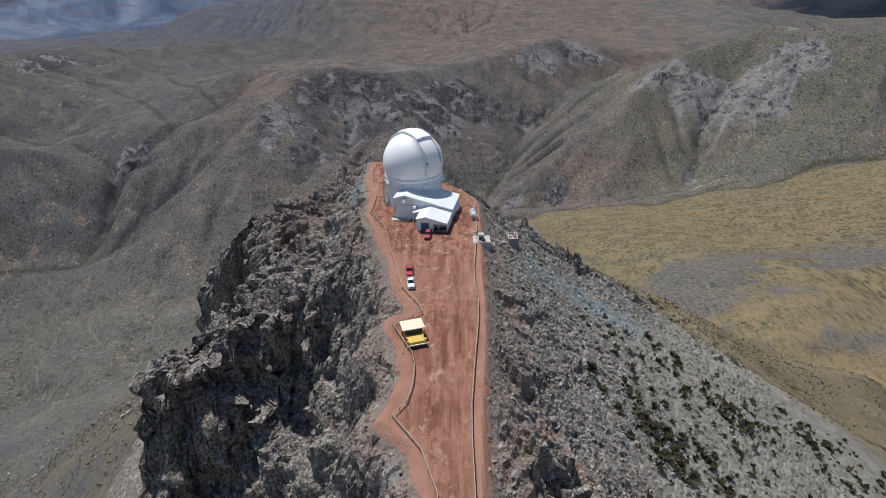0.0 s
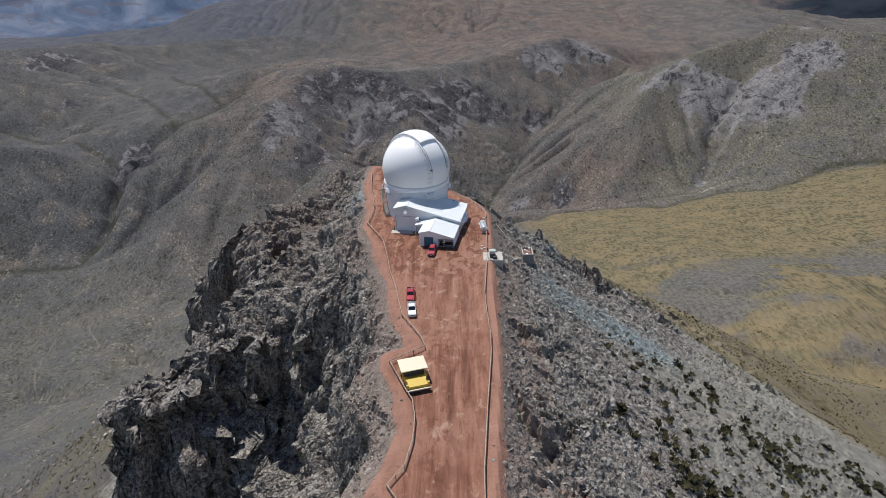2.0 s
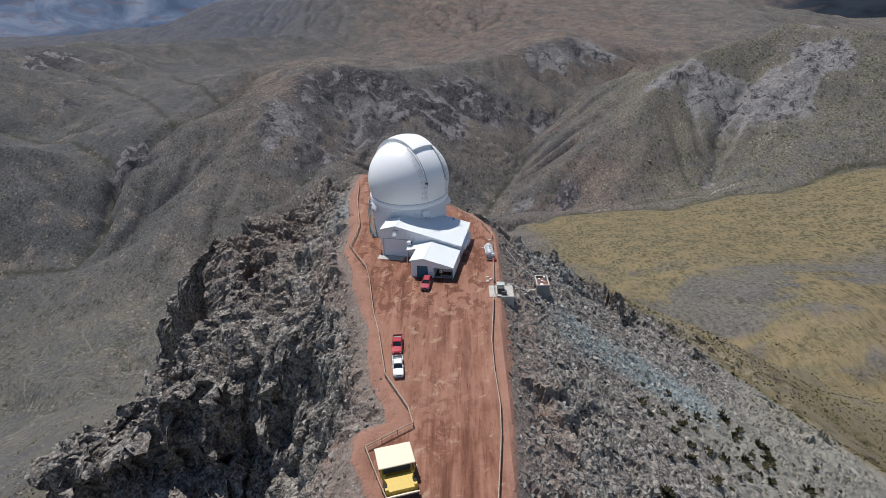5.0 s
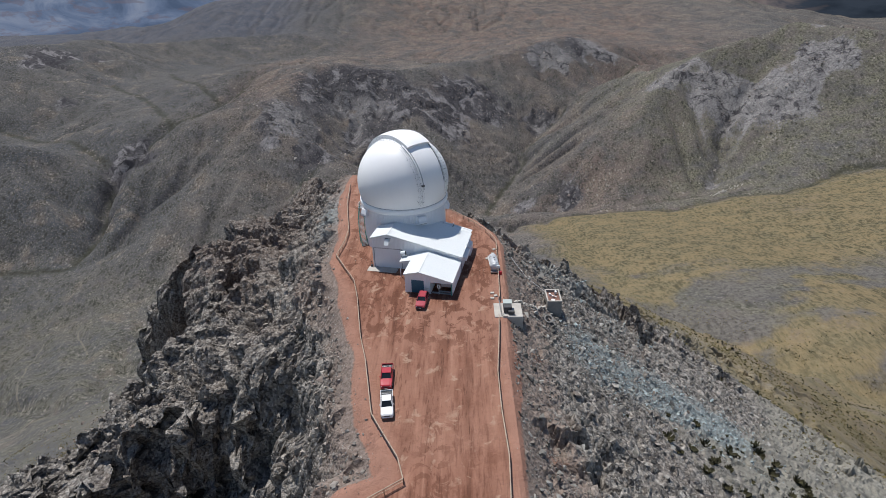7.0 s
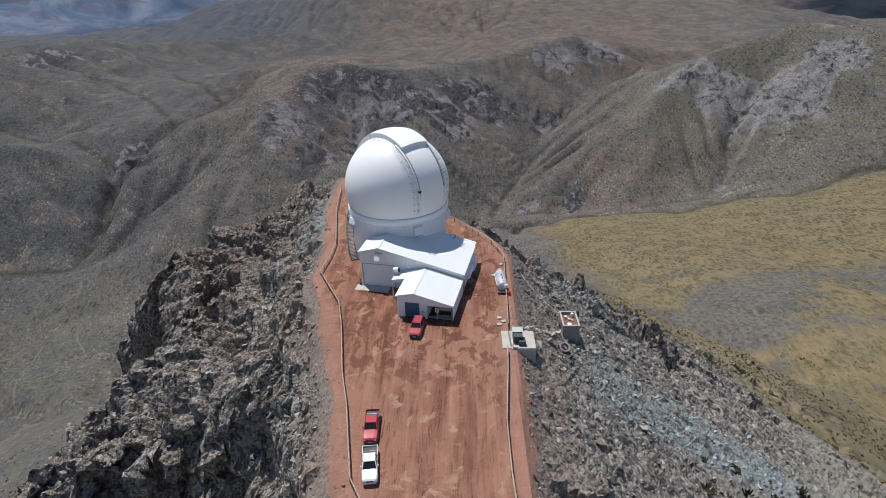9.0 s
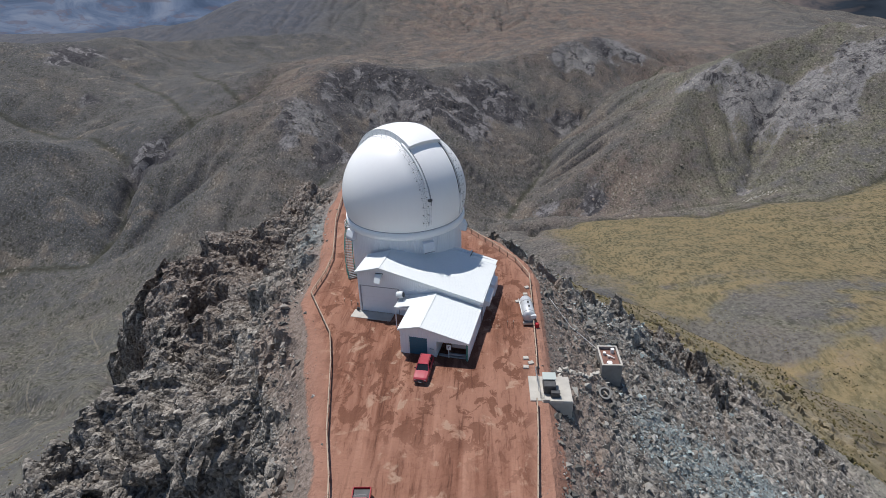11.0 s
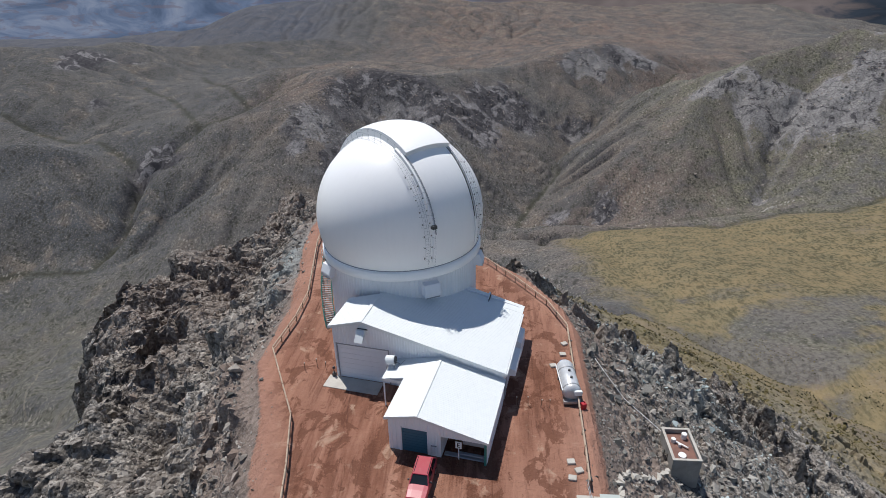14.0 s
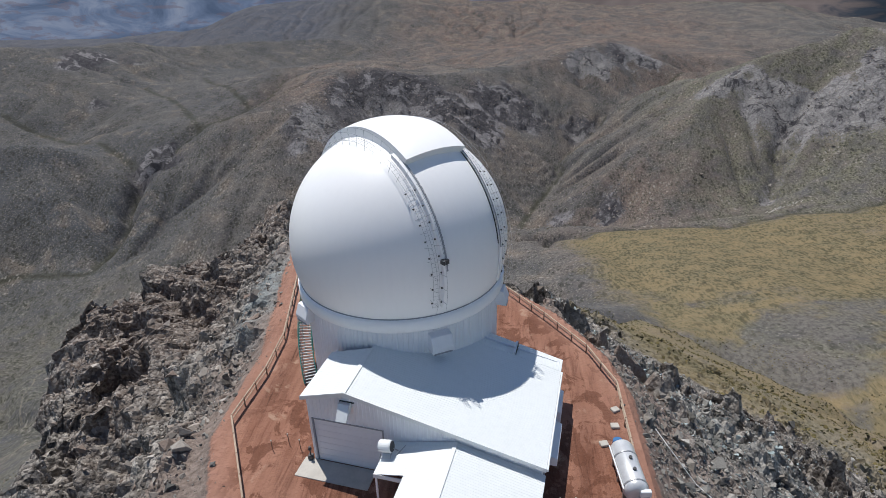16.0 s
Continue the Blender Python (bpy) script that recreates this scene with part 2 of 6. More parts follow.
    wide = m.math("MULTIPLY", m.math("ADD", m.math("MULTIPLY", n_veg, 7.0), m.math("MULTIPLY", n_mid, 3.0)), far)
    h = m.math("ADD", m.math("ADD", m.math("MULTIPLY", n_mid, 2.2), wide), m.math("ADD", m.math("ADD", n_fine, m.math("MULTIPLY", n_grit, 0.35)), m.math("ADD", lumps, chips)))
    m.bump(h, 0.75, 0.38)
    m.bsdf.inputs["Specular IOR Level"].default_value = 0.2
    return m.done(c, 0.95)


def rock_material(name, tones):
    m = Nodes(name)
    info = m.geo.outputs["Random Per Island"]
    c = m.ramp(info, [(i / (len(tones) - 1), t) for i, t in enumerate(tones)])
    c = m.mix(m.math("MULTIPLY", m.level(m.noise(1.3, 5, 0.65), 0.48, 0.7), 0.45), c, (0.28, 0.26, 0.235))
    c = m.mix(m.math("MULTIPLY", m.level(m.noise(5.0, 4, 0.6), 0.52, 0.75), 0.5), c, (0.06, 0.055, 0.052))
    m.bump(m.noise(4.0, 5, 0.65), 0.6, 0.12)
    m.bsdf.inputs["Specular IOR Level"].default_value = 0.25
    return m.done(c, 0.92)


def painted(name, color, rough=0.45, dirt=0.12, spec=0.5):
    """Weathered paint: faint streaks and dust."""
    m = Nodes(name)
    streak = m.noise(0.9, 5, 0.6, m.scaled(2.2, 2.2, 0.25))
    fine = m.noise(5.0, 4, 0.6)
    c = m.mix(m.math("MULTIPLY", m.level(streak, 0.48, 0.75), dirt), color, tuple(v * 0.62 for v in color))
    c = m.mix(m.math("MULTIPLY", m.level(fine, 0.55, 0.8), dirt * 0.7), c, (color[0] * 0.8, color[1] * 0.74, color[2] * 0.68))
    m.bsdf.inputs["Specular IOR Level"].default_value = spec
    return m.done(c, rough)


def glossy_paint(name, color):
    m = Nodes(name)
    dust = m.level(m.noise(2.2, 5, 0.6), 0.5, 0.8)
    m.bsdf.inputs["Coat Weight"].default_value = 0.5
    m.bsdf.inputs["Coat Roughness"].default_value = 0.12
    return m.done(m.mix(m.math("MULTIPLY", dust, 0.22), color, (0.30, 0.20, 0.15)), 0.38)


GROUND = ground_material()
ROCK_LEFT = rock_material("grey_brown_rock", [(0.065, 0.058, 0.052), (0.27, 0.237, 0.207), (0.22, 0.165, 0.134), (0.48, 0.435, 0.385), (0.13, 0.115, 0.102), (0.34, 0.305, 0.268)])
ROCK_RIGHT = rock_material("grey_scree_rock", [(0.060, 0.057, 0.052), (0.25, 0.241, 0.219), (0.18, 0.148, 0.124), (0.42, 0.405, 0.372), (0.10, 0.097, 0.089), (0.27, 0.264, 0.242)])
ROCK_BLUE = rock_material("blue_green_rock", [(0.17, 0.205, 0.21), (0.32, 0.38, 0.385), (0.44, 0.51, 0.515), (0.24, 0.295, 0.295), (0.54, 0.58, 0.57)])
SHRUB = mottled("olive_shrub", (0.034, 0.034, 0.019), (0.070, 0.062, 0.030), 0.4, 0.9, spec=0.2)
TUSSOCK = mottled("dry_tussock", (0.165, 0.132, 0.058), (0.100, 0.088, 0.040), 0.3, 0.9, spec=0.2)
DOME_WHITE = painted("dome_white_paint", (0.93, 0.925, 0.92), 0.42, 0.05)
WALL_WHITE = painted("wall_white_paint", (0.78, 0.79, 0.82), 0.5, 0.08)
ROOF_WHITE = painted("roof_white_sheet", (0.73, 0.755, 0.755), 0.45, 0.12)
TRIM_GREY = painted("grey_trim", (0.32, 0.33, 0.35), 0.5)
DARK_SEAL = mottled("dark_rubber_seal", (0.03, 0.03, 0.033), (0.05, 0.05, 0.052), 1.0, 0.7)
STEEL = mottled("galvanised_steel", (0.38, 0.385, 0.39), (0.48, 0.48, 0.48), 2.0, 0.42, 0.7)
BLUE_DOOR = painted("blue_steel_door", (0.035, 0.125, 0.185), 0.45)
GREEN_RAIL = painted("green_rail_paint", (0.05, 0.22, 0.19), 0.5)
CONCRETE = mottled("pale_concrete", (0.50, 0.47, 0.42), (0.40, 0.375, 0.335), 0.6, 0.9, bump=0.3)
GREY_BLOCK = mottled("grey_concrete", (0.30, 0.29, 0.275), (0.22, 0.21, 0.20), 0.8, 0.9, bump=0.3)
WOOD_RAIL = mottled("weathered_pale_wood", (0.46, 0.36, 0.27), (0.36, 0.27, 0.20), 1.5, 0.85)
WOOD_POST = mottled("brown_wood_post", (0.24, 0.155, 0.105), (0.16, 0.10, 0.07), 2.0, 0.85)
RED_CAR = glossy_paint("red_car_paint", (0.42, 0.018, 0.032))
WHITE_CAR = glossy_paint("white_car_paint", (0.78, 0.78, 0.77))
FADED_RED = glossy_paint("faded_red_car_paint", (0.38, 0.035, 0.055))
GLASS = mottled("dark_car_glass", (0.012, 0.016, 0.02), (0.02, 0.024, 0.028), 0.5, 0.08)
TYRE = mottled("black_tyre_rubber", (0.02, 0.02, 0.02), (0.035, 0.032, 0.03), 3.0, 0.85)
RIM = mottled("alloy_rim", (0.45, 0.45, 0.46), (0.35, 0.35, 0.36), 3.0, 0.35, 0.8)
PLASTIC = mottled("dark_grey_plastic", (0.045, 0.045, 0.048), (0.07, 0.07, 0.072), 2.0, 0.6)
LAMP_CLEAR = mottled("clear_lamp", (0.55, 0.56, 0.58), (0.45, 0.46, 0.48), 3.0, 0.15)
LAMP_RED = mottled("red_lamp", (0.30, 0.01, 0.012), (0.22, 0.01, 0.012), 3.0, 0.2)
YELLOW = painted("yellow_machine_paint", (0.62, 0.43, 0.075), 0.5, 0.25)
CREAM = painted("cream_paint", (0.74, 0.66, 0.49), 0.5, 0.15)
TANK_STEEL = mottled("white_silver_tank", (0.66, 0.67, 0.68), (0.52, 0.53, 0.54), 0.8, 0.35, 0.25)
BLUE_PLASTIC = painted("blue_plastic", (0.03, 0.14, 0.33), 0.5)
RED_PAINT = painted("red_paint", (0.42, 0.02, 0.03), 0.5)
RUST_ROOF = mottled("red_brown_gravel", (0.22, 0.115, 0.09), (0.16, 0.085, 0.07), 1.2, 0.95, bump=0.4)
SIGN_WHITE = painted("white_sign", (0.78, 0.78, 0.76), 0.5)
BLACK = mottled("black_paint", (0.02, 0.02, 0.02), (0.03, 0.03, 0.03), 2.0, 0.6)


# ---- mesh helpers ----
def mesh_object(name, verts, faces, material, parent=None, smooth=False):
    me = bpy.data.meshes.new(name)
    me.from_pydata([tuple(map(float, v)) for v in verts], [], [tuple(map(int, q)) for q in faces])
    me.materials.append(material)
    if smooth:
        me.polygons.foreach_set("use_smooth", [True] * len(me.polygons))
    me.update()
    ob = new(name, me)
    if parent:
        ob.parent = parent
    return ob


def part(name, bm, material, parent, label="", smooth=False):
    me = bpy.data.meshes.new(name)
    bmesh.ops.recalc_face_normals(bm, faces=bm.faces)
    bm.to_mesh(me)
    bm.free()
    me.materials.append(material)
    if smooth:
        me.polygons.foreach_set("use_smooth", [True] * len(me.polygons))
    ob = new(name, me)
    ob.parent = parent
    return tagged(ob, label)


def thing(name, place, turn, label, category, group="", kind=""):
    ob = new(name)
    ob.empty_display_size = 0.3
    ob.matrix_world = pose(*place, 0, 0, turn)
    return tagged(ob, label, category, group, kind)


def add_box(bm, lo, hi, bevel=0.0, m=None):
    """A box between two corners, bevelled, turned by m."""
    c = [(a + b) / 2 for a, b in zip(lo, hi)]
    s = [abs(b - a) for a, b in zip(lo, hi)]
    mat = Matrix.Translation(c) @ Matrix.Diagonal((*s, 1))
    made = bmesh.ops.create_cube(bm, size=1, matrix=(m or Matrix()) @ mat)["verts"]
    if bevel:
        edges = list({e for v in made for e in v.link_edges})
        bmesh.ops.bevel(bm, geom=edges, offset=min(bevel, min(s) * 0.45), segments=1, affect="EDGES", profile=0.5)


def add_rod(bm, a, b, r, seg=8, r2=None):
    a, b = Vector(a), Vector(b)
    d = b - a
    m = Matrix.Translation((a + b) / 2) @ d.to_track_quat("Z", "Y").to_matrix().to_4x4()
    bmesh.ops.create_cone(bm, cap_ends=True, segments=seg, radius1=r, radius2=r if r2 is None else r2, depth=d.length, matrix=m)


def add_prism(bm, outline, y0, y1, axis="y"):
    """An outline in x and z (or y and z) pulled along the other flat axis."""
    def at(p, q):
        return (p[0], q, p[1]) if axis == "y" else (q, p[0], p[1])
    a = [bm.verts.new(at(p, y0)) for p in outline]
    b = [bm.verts.new(at(p, y1)) for p in outline]
    bm.faces.new(a)
    bm.faces.new(b[::-1])
    for i in range(len(a)):
        j = (i + 1) % len(a)
        bm.faces.new((a[j], a[i], b[i], b[j]))


def sheet(bm, p00, p10, p11, p01, thick=0.06, pitch=0.24, rib=0.013):
    """A ribbed steel sheet on four corners; the ribs run from the 0 side to the 1 side of the second index."""
    p00, p10, p11, p01 = map(Vector, (p00, p10, p11, p01))
    n = (p10 - p00).cross(p01 - p00).normalized()
    if n.z < -0.01:
        n = -n
    width = (p10 - p00).length
    count = max(2, int(width / pitch))
    prof = []
    for i in range(count):
        prof += [(i / count, 0.0), ((i + 0.55) / count, 0.0), ((i + 0.68) / count, rib), ((i + 0.87) / count, rib)]
    prof.append((1.0, 0.0))
    rows = []
    for s, h in prof:
        a, b = p00.lerp(p10, s), p01.lerp(p11, s)
        rows.append([bm.verts.new(a + n * h), bm.verts.new(b + n * h), bm.verts.new(a - n * thick), bm.verts.new(b - n * thick)])
    for q, r in zip(rows, rows[1:]):
        bm.faces.new((q[0], r[0], r[1], q[1]))
        bm.faces.new((q[2], q[3], r[3], r[2]))
        bm.faces.new((q[0], q[2], r[2], r[0]))
        bm.faces.new((q[1], r[1], r[3], q[3]))
    for q in (rows[0], rows[-1]):
        bm.faces.new((q[0], q[1], q[3], q[2]))


# ---- the mountain ----
LEFT_EDGE = [(-4.0, -200), (-4.0, 40), (-2.6, 66), (-5.0, 76), (-11.5, 83), (-9.5, 88), (-7.6, 97), (-9.6, 105), (-13.2, 112), (-12.6, 117), (-7.8, 119.5), (-8.6, 124), (-11.5, 130), (-14.1, 141), (-18.8, 160), (-22.6, 170), (-25.4, 177), (-25.0, 184), (-24.8, 191), (-26.2, 199), (-28.2, 210), (-29.6, 224), (-29.0, 232)]
RIGHT_EDGE = [(-24.0, 231), (-15.0, 219), (-4.0, 209.5), (1.5, 203.8), (6.5, 198.5), (10.6, 191), (11.9, 185), (11.4, 165), (10.4, 140), (10.4, 123), (9.6, 108), (7.6, 84), (6.6, 66), (6.0, 40), (6.0, -200)]
PLATFORM = np.array(LEFT_EDGE + RIGHT_EDGE, float)


def hashed(i, j, seed):
    v = np.sin(i * 127.1 + j * 311.7 + seed * 74.7) * 43758.5453
    return v - np.floor(v)


def lattice(x, y, seed):
    """Smooth value noise, 0 to 1."""
    i, j = np.floor(x), np.floor(y)
    u, v = x - i, y - j
    u, v = u * u * (3 - 2 * u), v * v * (3 - 2 * v)
    a = hashed(i, j, seed) * (1 - u) + hashed(i + 1, j, seed) * u
    b = hashed(i, j + 1, seed) * (1 - u) + hashed(i + 1, j + 1, seed) * u
    return a * (1 - v) + b * v


def fbm(x, y, size, octaves, seed, gain=0.5, ridged=False):
    total, amp, norm = 0.0, 1.0, 0.0
    for k in range(octaves):
        n = lattice(x / size + 17.3 * k, y / size - 9.1 * k, seed + k)
        total = total + amp * ((1 - np.abs(2 * n - 1)) if ridged else n)
        norm += amp
        amp, size = amp * gain, size * 0.5
    return total / norm - 0.5


def facets(x, y, cell, seed, step, tilt):
    """Broken rock: each cell is a tilted block at a height of its own."""
    gx, gy = x / cell, y / cell
    i0, j0 = np.floor(gx), np.floor(gy)
    best = np.full(np.shape(x), 1e9)
    out = np.zeros(np.shape(x))
    for di in (-1, 0, 1):
        for dj in (-1, 0, 1):
            i, j = i0 + di, j0 + dj
            cx, cy = i + hashed(i, j, seed), j + hashed(i, j, seed + 1)
            ux, uy = gx - cx, gy - cy
            dist = ux * ux + uy * uy
            h = (hashed(i, j, seed + 2) - 0.5) * 2 * step + cell * tilt * ((hashed(i, j, seed + 3) - 0.5) * 2 * ux + (hashed(i, j, seed + 4) - 0.5) * 2 * uy)
            near = dist < best
            best = np.where(near, dist, best)
            out = np.where(near, h, out)
    return out


def blocks(p, cell, seed, step, tilt, wall=1.5):
    """Broken rock in the round: turned blocks with flat faces, the foremost of which shows."""
    g = p / cell
    i0 = np.floor(g)
    out = np.full(len(p), -1e9)
    for di in (-1, 0, 1):
        for dj in (-1, 0, 1):
            for dk in (-1, 0, 1):
                i, j = i0[:, 0] + di + 57 * (i0[:, 2] + dk), i0[:, 1] + dj
                ux = g[:, 0] - i0[:, 0] - di - hashed(i, j, seed)
                uy = g[:, 1] - i0[:, 1] - dj - hashed(i, j, seed + 1)
                uz = g[:, 2] - i0[:, 2] - dk - hashed(i, j, seed + 2)
                h = hashed(i, j, seed + 3)
                turn = 6.283 * hashed(i, j, seed + 4)
                lean = 1.4 * (hashed(i, j, seed + 5) - 0.5)
                c, s = np.cos(turn), np.sin(turn)
                vx, vy = c * ux + s * uy, c * uy - s * ux
                wx, wz = np.cos(lean) * vx + np.sin(lean) * uz, np.cos(lean) * uz - np.sin(lean) * vx
                far = np.maximum(np.maximum(np.abs(wx), 1.25 * np.abs(vy)), 0.8 * np.abs(wz))
                out = np.maximum(out, (h - 0.5) * 2 * step + cell * (tilt * (vx - 0.6 * uz) - wall * np.maximum(far - 0.3, 0)))
    return out


def ease(lo, hi, v):
    t = np.clip((v - lo) / (hi - lo), 0, 1)
    return t * t * (3 - 2 * t)


def platform_distance(x, y):
    """Metres outside the graded platform, negative inside."""
    best = np.full(np.shape(x), 1e12)
    inside = np.zeros(np.shape(x), bool)
    for (ax, ay), (bx, by) in zip(PLATFORM, np.roll(PLATFORM, -1, 0)):
        ex, ey = bx - ax, by - ay
        t = np.clip(((x - ax) * ex + (y - ay) * ey) / (ex * ex + ey * ey), 0, 1)
        best = np.minimum(best, (x - ax - t * ex) ** 2 + (y - ay - t * ey) ** 2)
        if ay != by:
            inside ^= ((ay > y) != (by > y)) & (x < ex * (y - ay) / ey + ax)
    return np.where(inside, -1, 1) * np.sqrt(best)


def crest(x, y, line, near_slope, far_slope):
    """A hill range: its crest line in x, y, z, falling away with one slope towards us and another behind."""
    top = np.full(np.shape(x), -1e4)
    for (ax, ay, az), (bx, by, bz) in zip(line, line[1:]):
        ex, ey = bx - ax, by - ay
        t = np.clip(((x - ax) * ex + (y - ay) * ey) / (ex * ex + ey * ey), 0, 1)
        px, py = x - ax - t * ex, y - ay - t * ey
        d = np.sqrt(px * px + py * py)
        behind = ease(-0.5, 0.5, (px * ax + py * ay) / (d * math.hypot(ax, ay) + 1))
        top = np.maximum(top, az + (bz - az) * t - d * (near_slope + (far_slope - near_slope) * behind))
    return top


def blend_max(parts, k):
    high = np.max(parts, axis=0)
    return high + k * np.log(sum(np.exp((p - high) / k) for p in parts))


RANGES = [
    ([(-640, 1560, -400), (-532, 1688, -325), (-456, 2021, -265), (-199, 2013, -285), (84, 2272, -315), (432, 2537, -285), (814, 2439, -370)], 0.46, 0.14),
    ([(136, 1568, -521), (281, 1548, -468), (522, 1693, -290), (712, 1837, -195), (952, 1834, -130), (1090, 1660, -150), (1600, 1450, -120)], 0.62, 0.45),
    ([(-2600, 2100, -190), (-1747, 2386, -225), (-1601, 2609, -245), (-1433, 2934, -305), (-1250, 3235, -315), (-900, 3500, -330)], 0.33, 0.30),
    ([(-1219, 2923, -373), (-881, 2305, -447), (-595, 1612, -477)], 0.24, 0.24),
    ([(-2400, 1150, -300), (-1700, 1350, -330), (-1199, 1553, -375), (-1077, 1587, -412), (-900, 1500, -470)], 0.50, 0.40),
    ([(-2050, 4010, -462), (-1858, 4171, -350), (-1720, 4231, -292), (-1581, 4286, -256), (-1403, 4349, -218), (-813, 4499, -190), (-431, 4553, -225), (300, 4700, -240), (729, 4600, -330), (1700, 4500, -335), (2150, 4330, -400), (2600, 4200, -560)], 0.20, 0.1),
    ([(-2850, 3580, -352), (-2560, 3772, -360), (-2400, 3880, -384)], 0.30, 0.30),
    ([(-2325, 3930, -338), (-2305, 3945, -338)], 0.26, 0.26),
    ([(340, 450, -256), (395, 540, -258), (420, 600, -290)], 0.30, 0.30),
]


def left_side(x, y):
    """1 on the craggy side, 0 on the scree side."""
    mid = np.interp(y, [0, 60, 120, 200, 232, 346, 460], [1, 2, 0, -10, -26, -78, -120])
    return ease(4, -4, x - mid)


def profile(o, pairs):
    return np.interp(o, [p[0] for p in pairs], [p[1] for p in pairs])


def country(x, y):
    """The wide country before water has cut it."""
    plain = -378 + 0.18 * (x - 316) - 0.25 * (y - 810)
    plain = np.maximum(plain, -640 + 0 * x)
    hills = [crest(x, y, *r) for r in RANGES]
    upland = -430 + 0.10 * (y - 3300) + 0 * x - 0.25 * np.maximum(0, 3000 - y) - 0.22 * np.maximum(0, -1000 - x) - 0.30 * np.maximum(0, x - 1950) * ease(3000, 3600, y)
    return blend_max([plain, upland] + hills, 14)


CREEKS = (
    ([(-1250, 1130), (-1044, 1219), (-914, 1255), (-885, 1381), (-925, 1550), (-900, 1610), (-812, 1750), (-743, 1903), (-690, 2100)], 24, 30),
    ([(-914, 1576), (-1013, 1645), (-1106, 1709), (-1350, 1850), (-1600, 1950)], 18, 26),
    ([(-830, 1735), (-1061, 2063), (-1285, 2277)], 13, 22),
    ([(-743, 1903), (-817, 1994), (-1185, 2538)], 11, 20),
    ([(73, 1522), (213, 1862), (379, 2140), (635, 2389), (878, 2628)], 30, 45),
    ([(60, 1330), (194, 1307), (383, 1337), (480, 1275), (624, 1319), (710, 1270), (875, 1335), (1000, 1300), (1500, 1240)], 12, 24),
    ([(150, 640), (260, 560), (320, 455), (420, 405), (560, 385)], 26, 24),
    ([(-420, 1420), (-330, 1600), (-290, 1760)], 26, 26),
)


def creek_depth(x, y):
    """How deep the main watercourses lie under their banks."""
    deep, line_mask = np.zeros(np.shape(x)), np.zeros(np.shape(x))
    bend = (36 - 24 * ease(0, 150, x) * ease(1480, 1400, y)) * fbm(x, y, 150, 3, 171)
    for line, depth, width in CREEKS:
        best = np.full(np.shape(x), 1e12)
        for (ax, ay), (bx, by) in zip(line, line[1:]):
            ex, ey = bx - ax, by - ay
            t = np.clip(((x + bend - ax) * ex + (y - bend - ay) * ey) / (ex * ex + ey * ey), 0, 1)
            best = np.minimum(best, (x + bend - ax - t * ex) ** 2 + (y - bend - ay - t * ey) ** 2)
        d = np.sqrt(best)
        deep = np.maximum(deep, depth * np.exp(-d / width))
        line_mask = np.maximum(line_mask, np.exp(-(d / 8) ** 2))
    return deep, line_mask


def cut_valleys():
    """Let rain run down a coarse grid of the country and cut branching gullies into it."""
    xs, ys = np.arange(-2900, 2901, 20.0), np.arange(260, 4921, 20.0)
    gx, gy = np.meshgrid(xs, ys)
    own = -(22 + 28 * left_side(gx, gy) + (0.58 + 0.04 * left_side(gx, gy)) * np.maximum(platform_distance(gx, gy), 0))
    h = blend_max([country(gx, gy), own], 9)
    calm = 1 - 0.9 * ease(130, 240, gx) * ease(480, 680, gy) * ease(1480, 1330, gy)
    h = h + calm * (80 * fbm(gx, gy, 620, 5, 41, 0.5) + 26 * fbm(gx, gy, 150, 4, 47, 0.55)) - creek_depth(gx, gy)[0]
    h = h - 95 * ease(-1650, -2150, gx) * ease(3250, 3700, gy)
    uncut = h
    ny, nx = h.shape
    steps = [(dj, di, math.hypot(dj, di)) for dj in (-1, 0, 1) for di in (-1, 0, 1) if dj or di]
    index = np.arange(ny * nx).reshape(ny, nx)
    area = None
    for turn in range(14):
        best = np.zeros((ny, nx))
        to = index.copy()
        gap = np.ones((ny, nx))
        pad = np.pad(h, 1, mode="edge")
        pid = np.pad(index, 1, mode="edge")
        for dj, di, dist in steps:
            low = (h - pad[1 + dj:1 + dj + ny, 1 + di:1 + di + nx]) / dist
            better = low > best
            best = np.where(better, low, best)
            to = np.where(better, pid[1 + dj:1 + dj + ny, 1 + di:1 + di + nx], to)
            gap = np.where(better, dist, gap)
        order = np.argsort(-h.ravel(), kind="stable").tolist()
        into = to.ravel().tolist()
        flow = [1.0] * (ny * nx)
        for i in order:
            j = into[i]
            if j != i:
                flow[j] += flow[i]
        area = np.array(flow)
        pull = (0.045 * np.minimum(area, 900) ** 0.5 / gap.ravel()).tolist()
        z = h.ravel().tolist()
        for i in reversed(order):
            k = pull[i]
            z[i] = (z[i] + k * z[into[i]]) / (1 + k)
        h = np.array(z).reshape(ny, nx)
        pad = np.pad(h, 1, mode="edge")
        mean = (pad[:-2, 1:-1] + pad[2:, 1:-1] + pad[1:-1, :-2] + pad[1:-1, 2:]) / 4
        h = h + 0.05 * (mean - h)
    h = h * calm + uncut * (1 - calm)
    return xs, ys, h, np.log10(area.reshape(ny, nx))


WIDE_X, WIDE_Y, WIDE_H, WIDE_FLOW = cut_valleys()


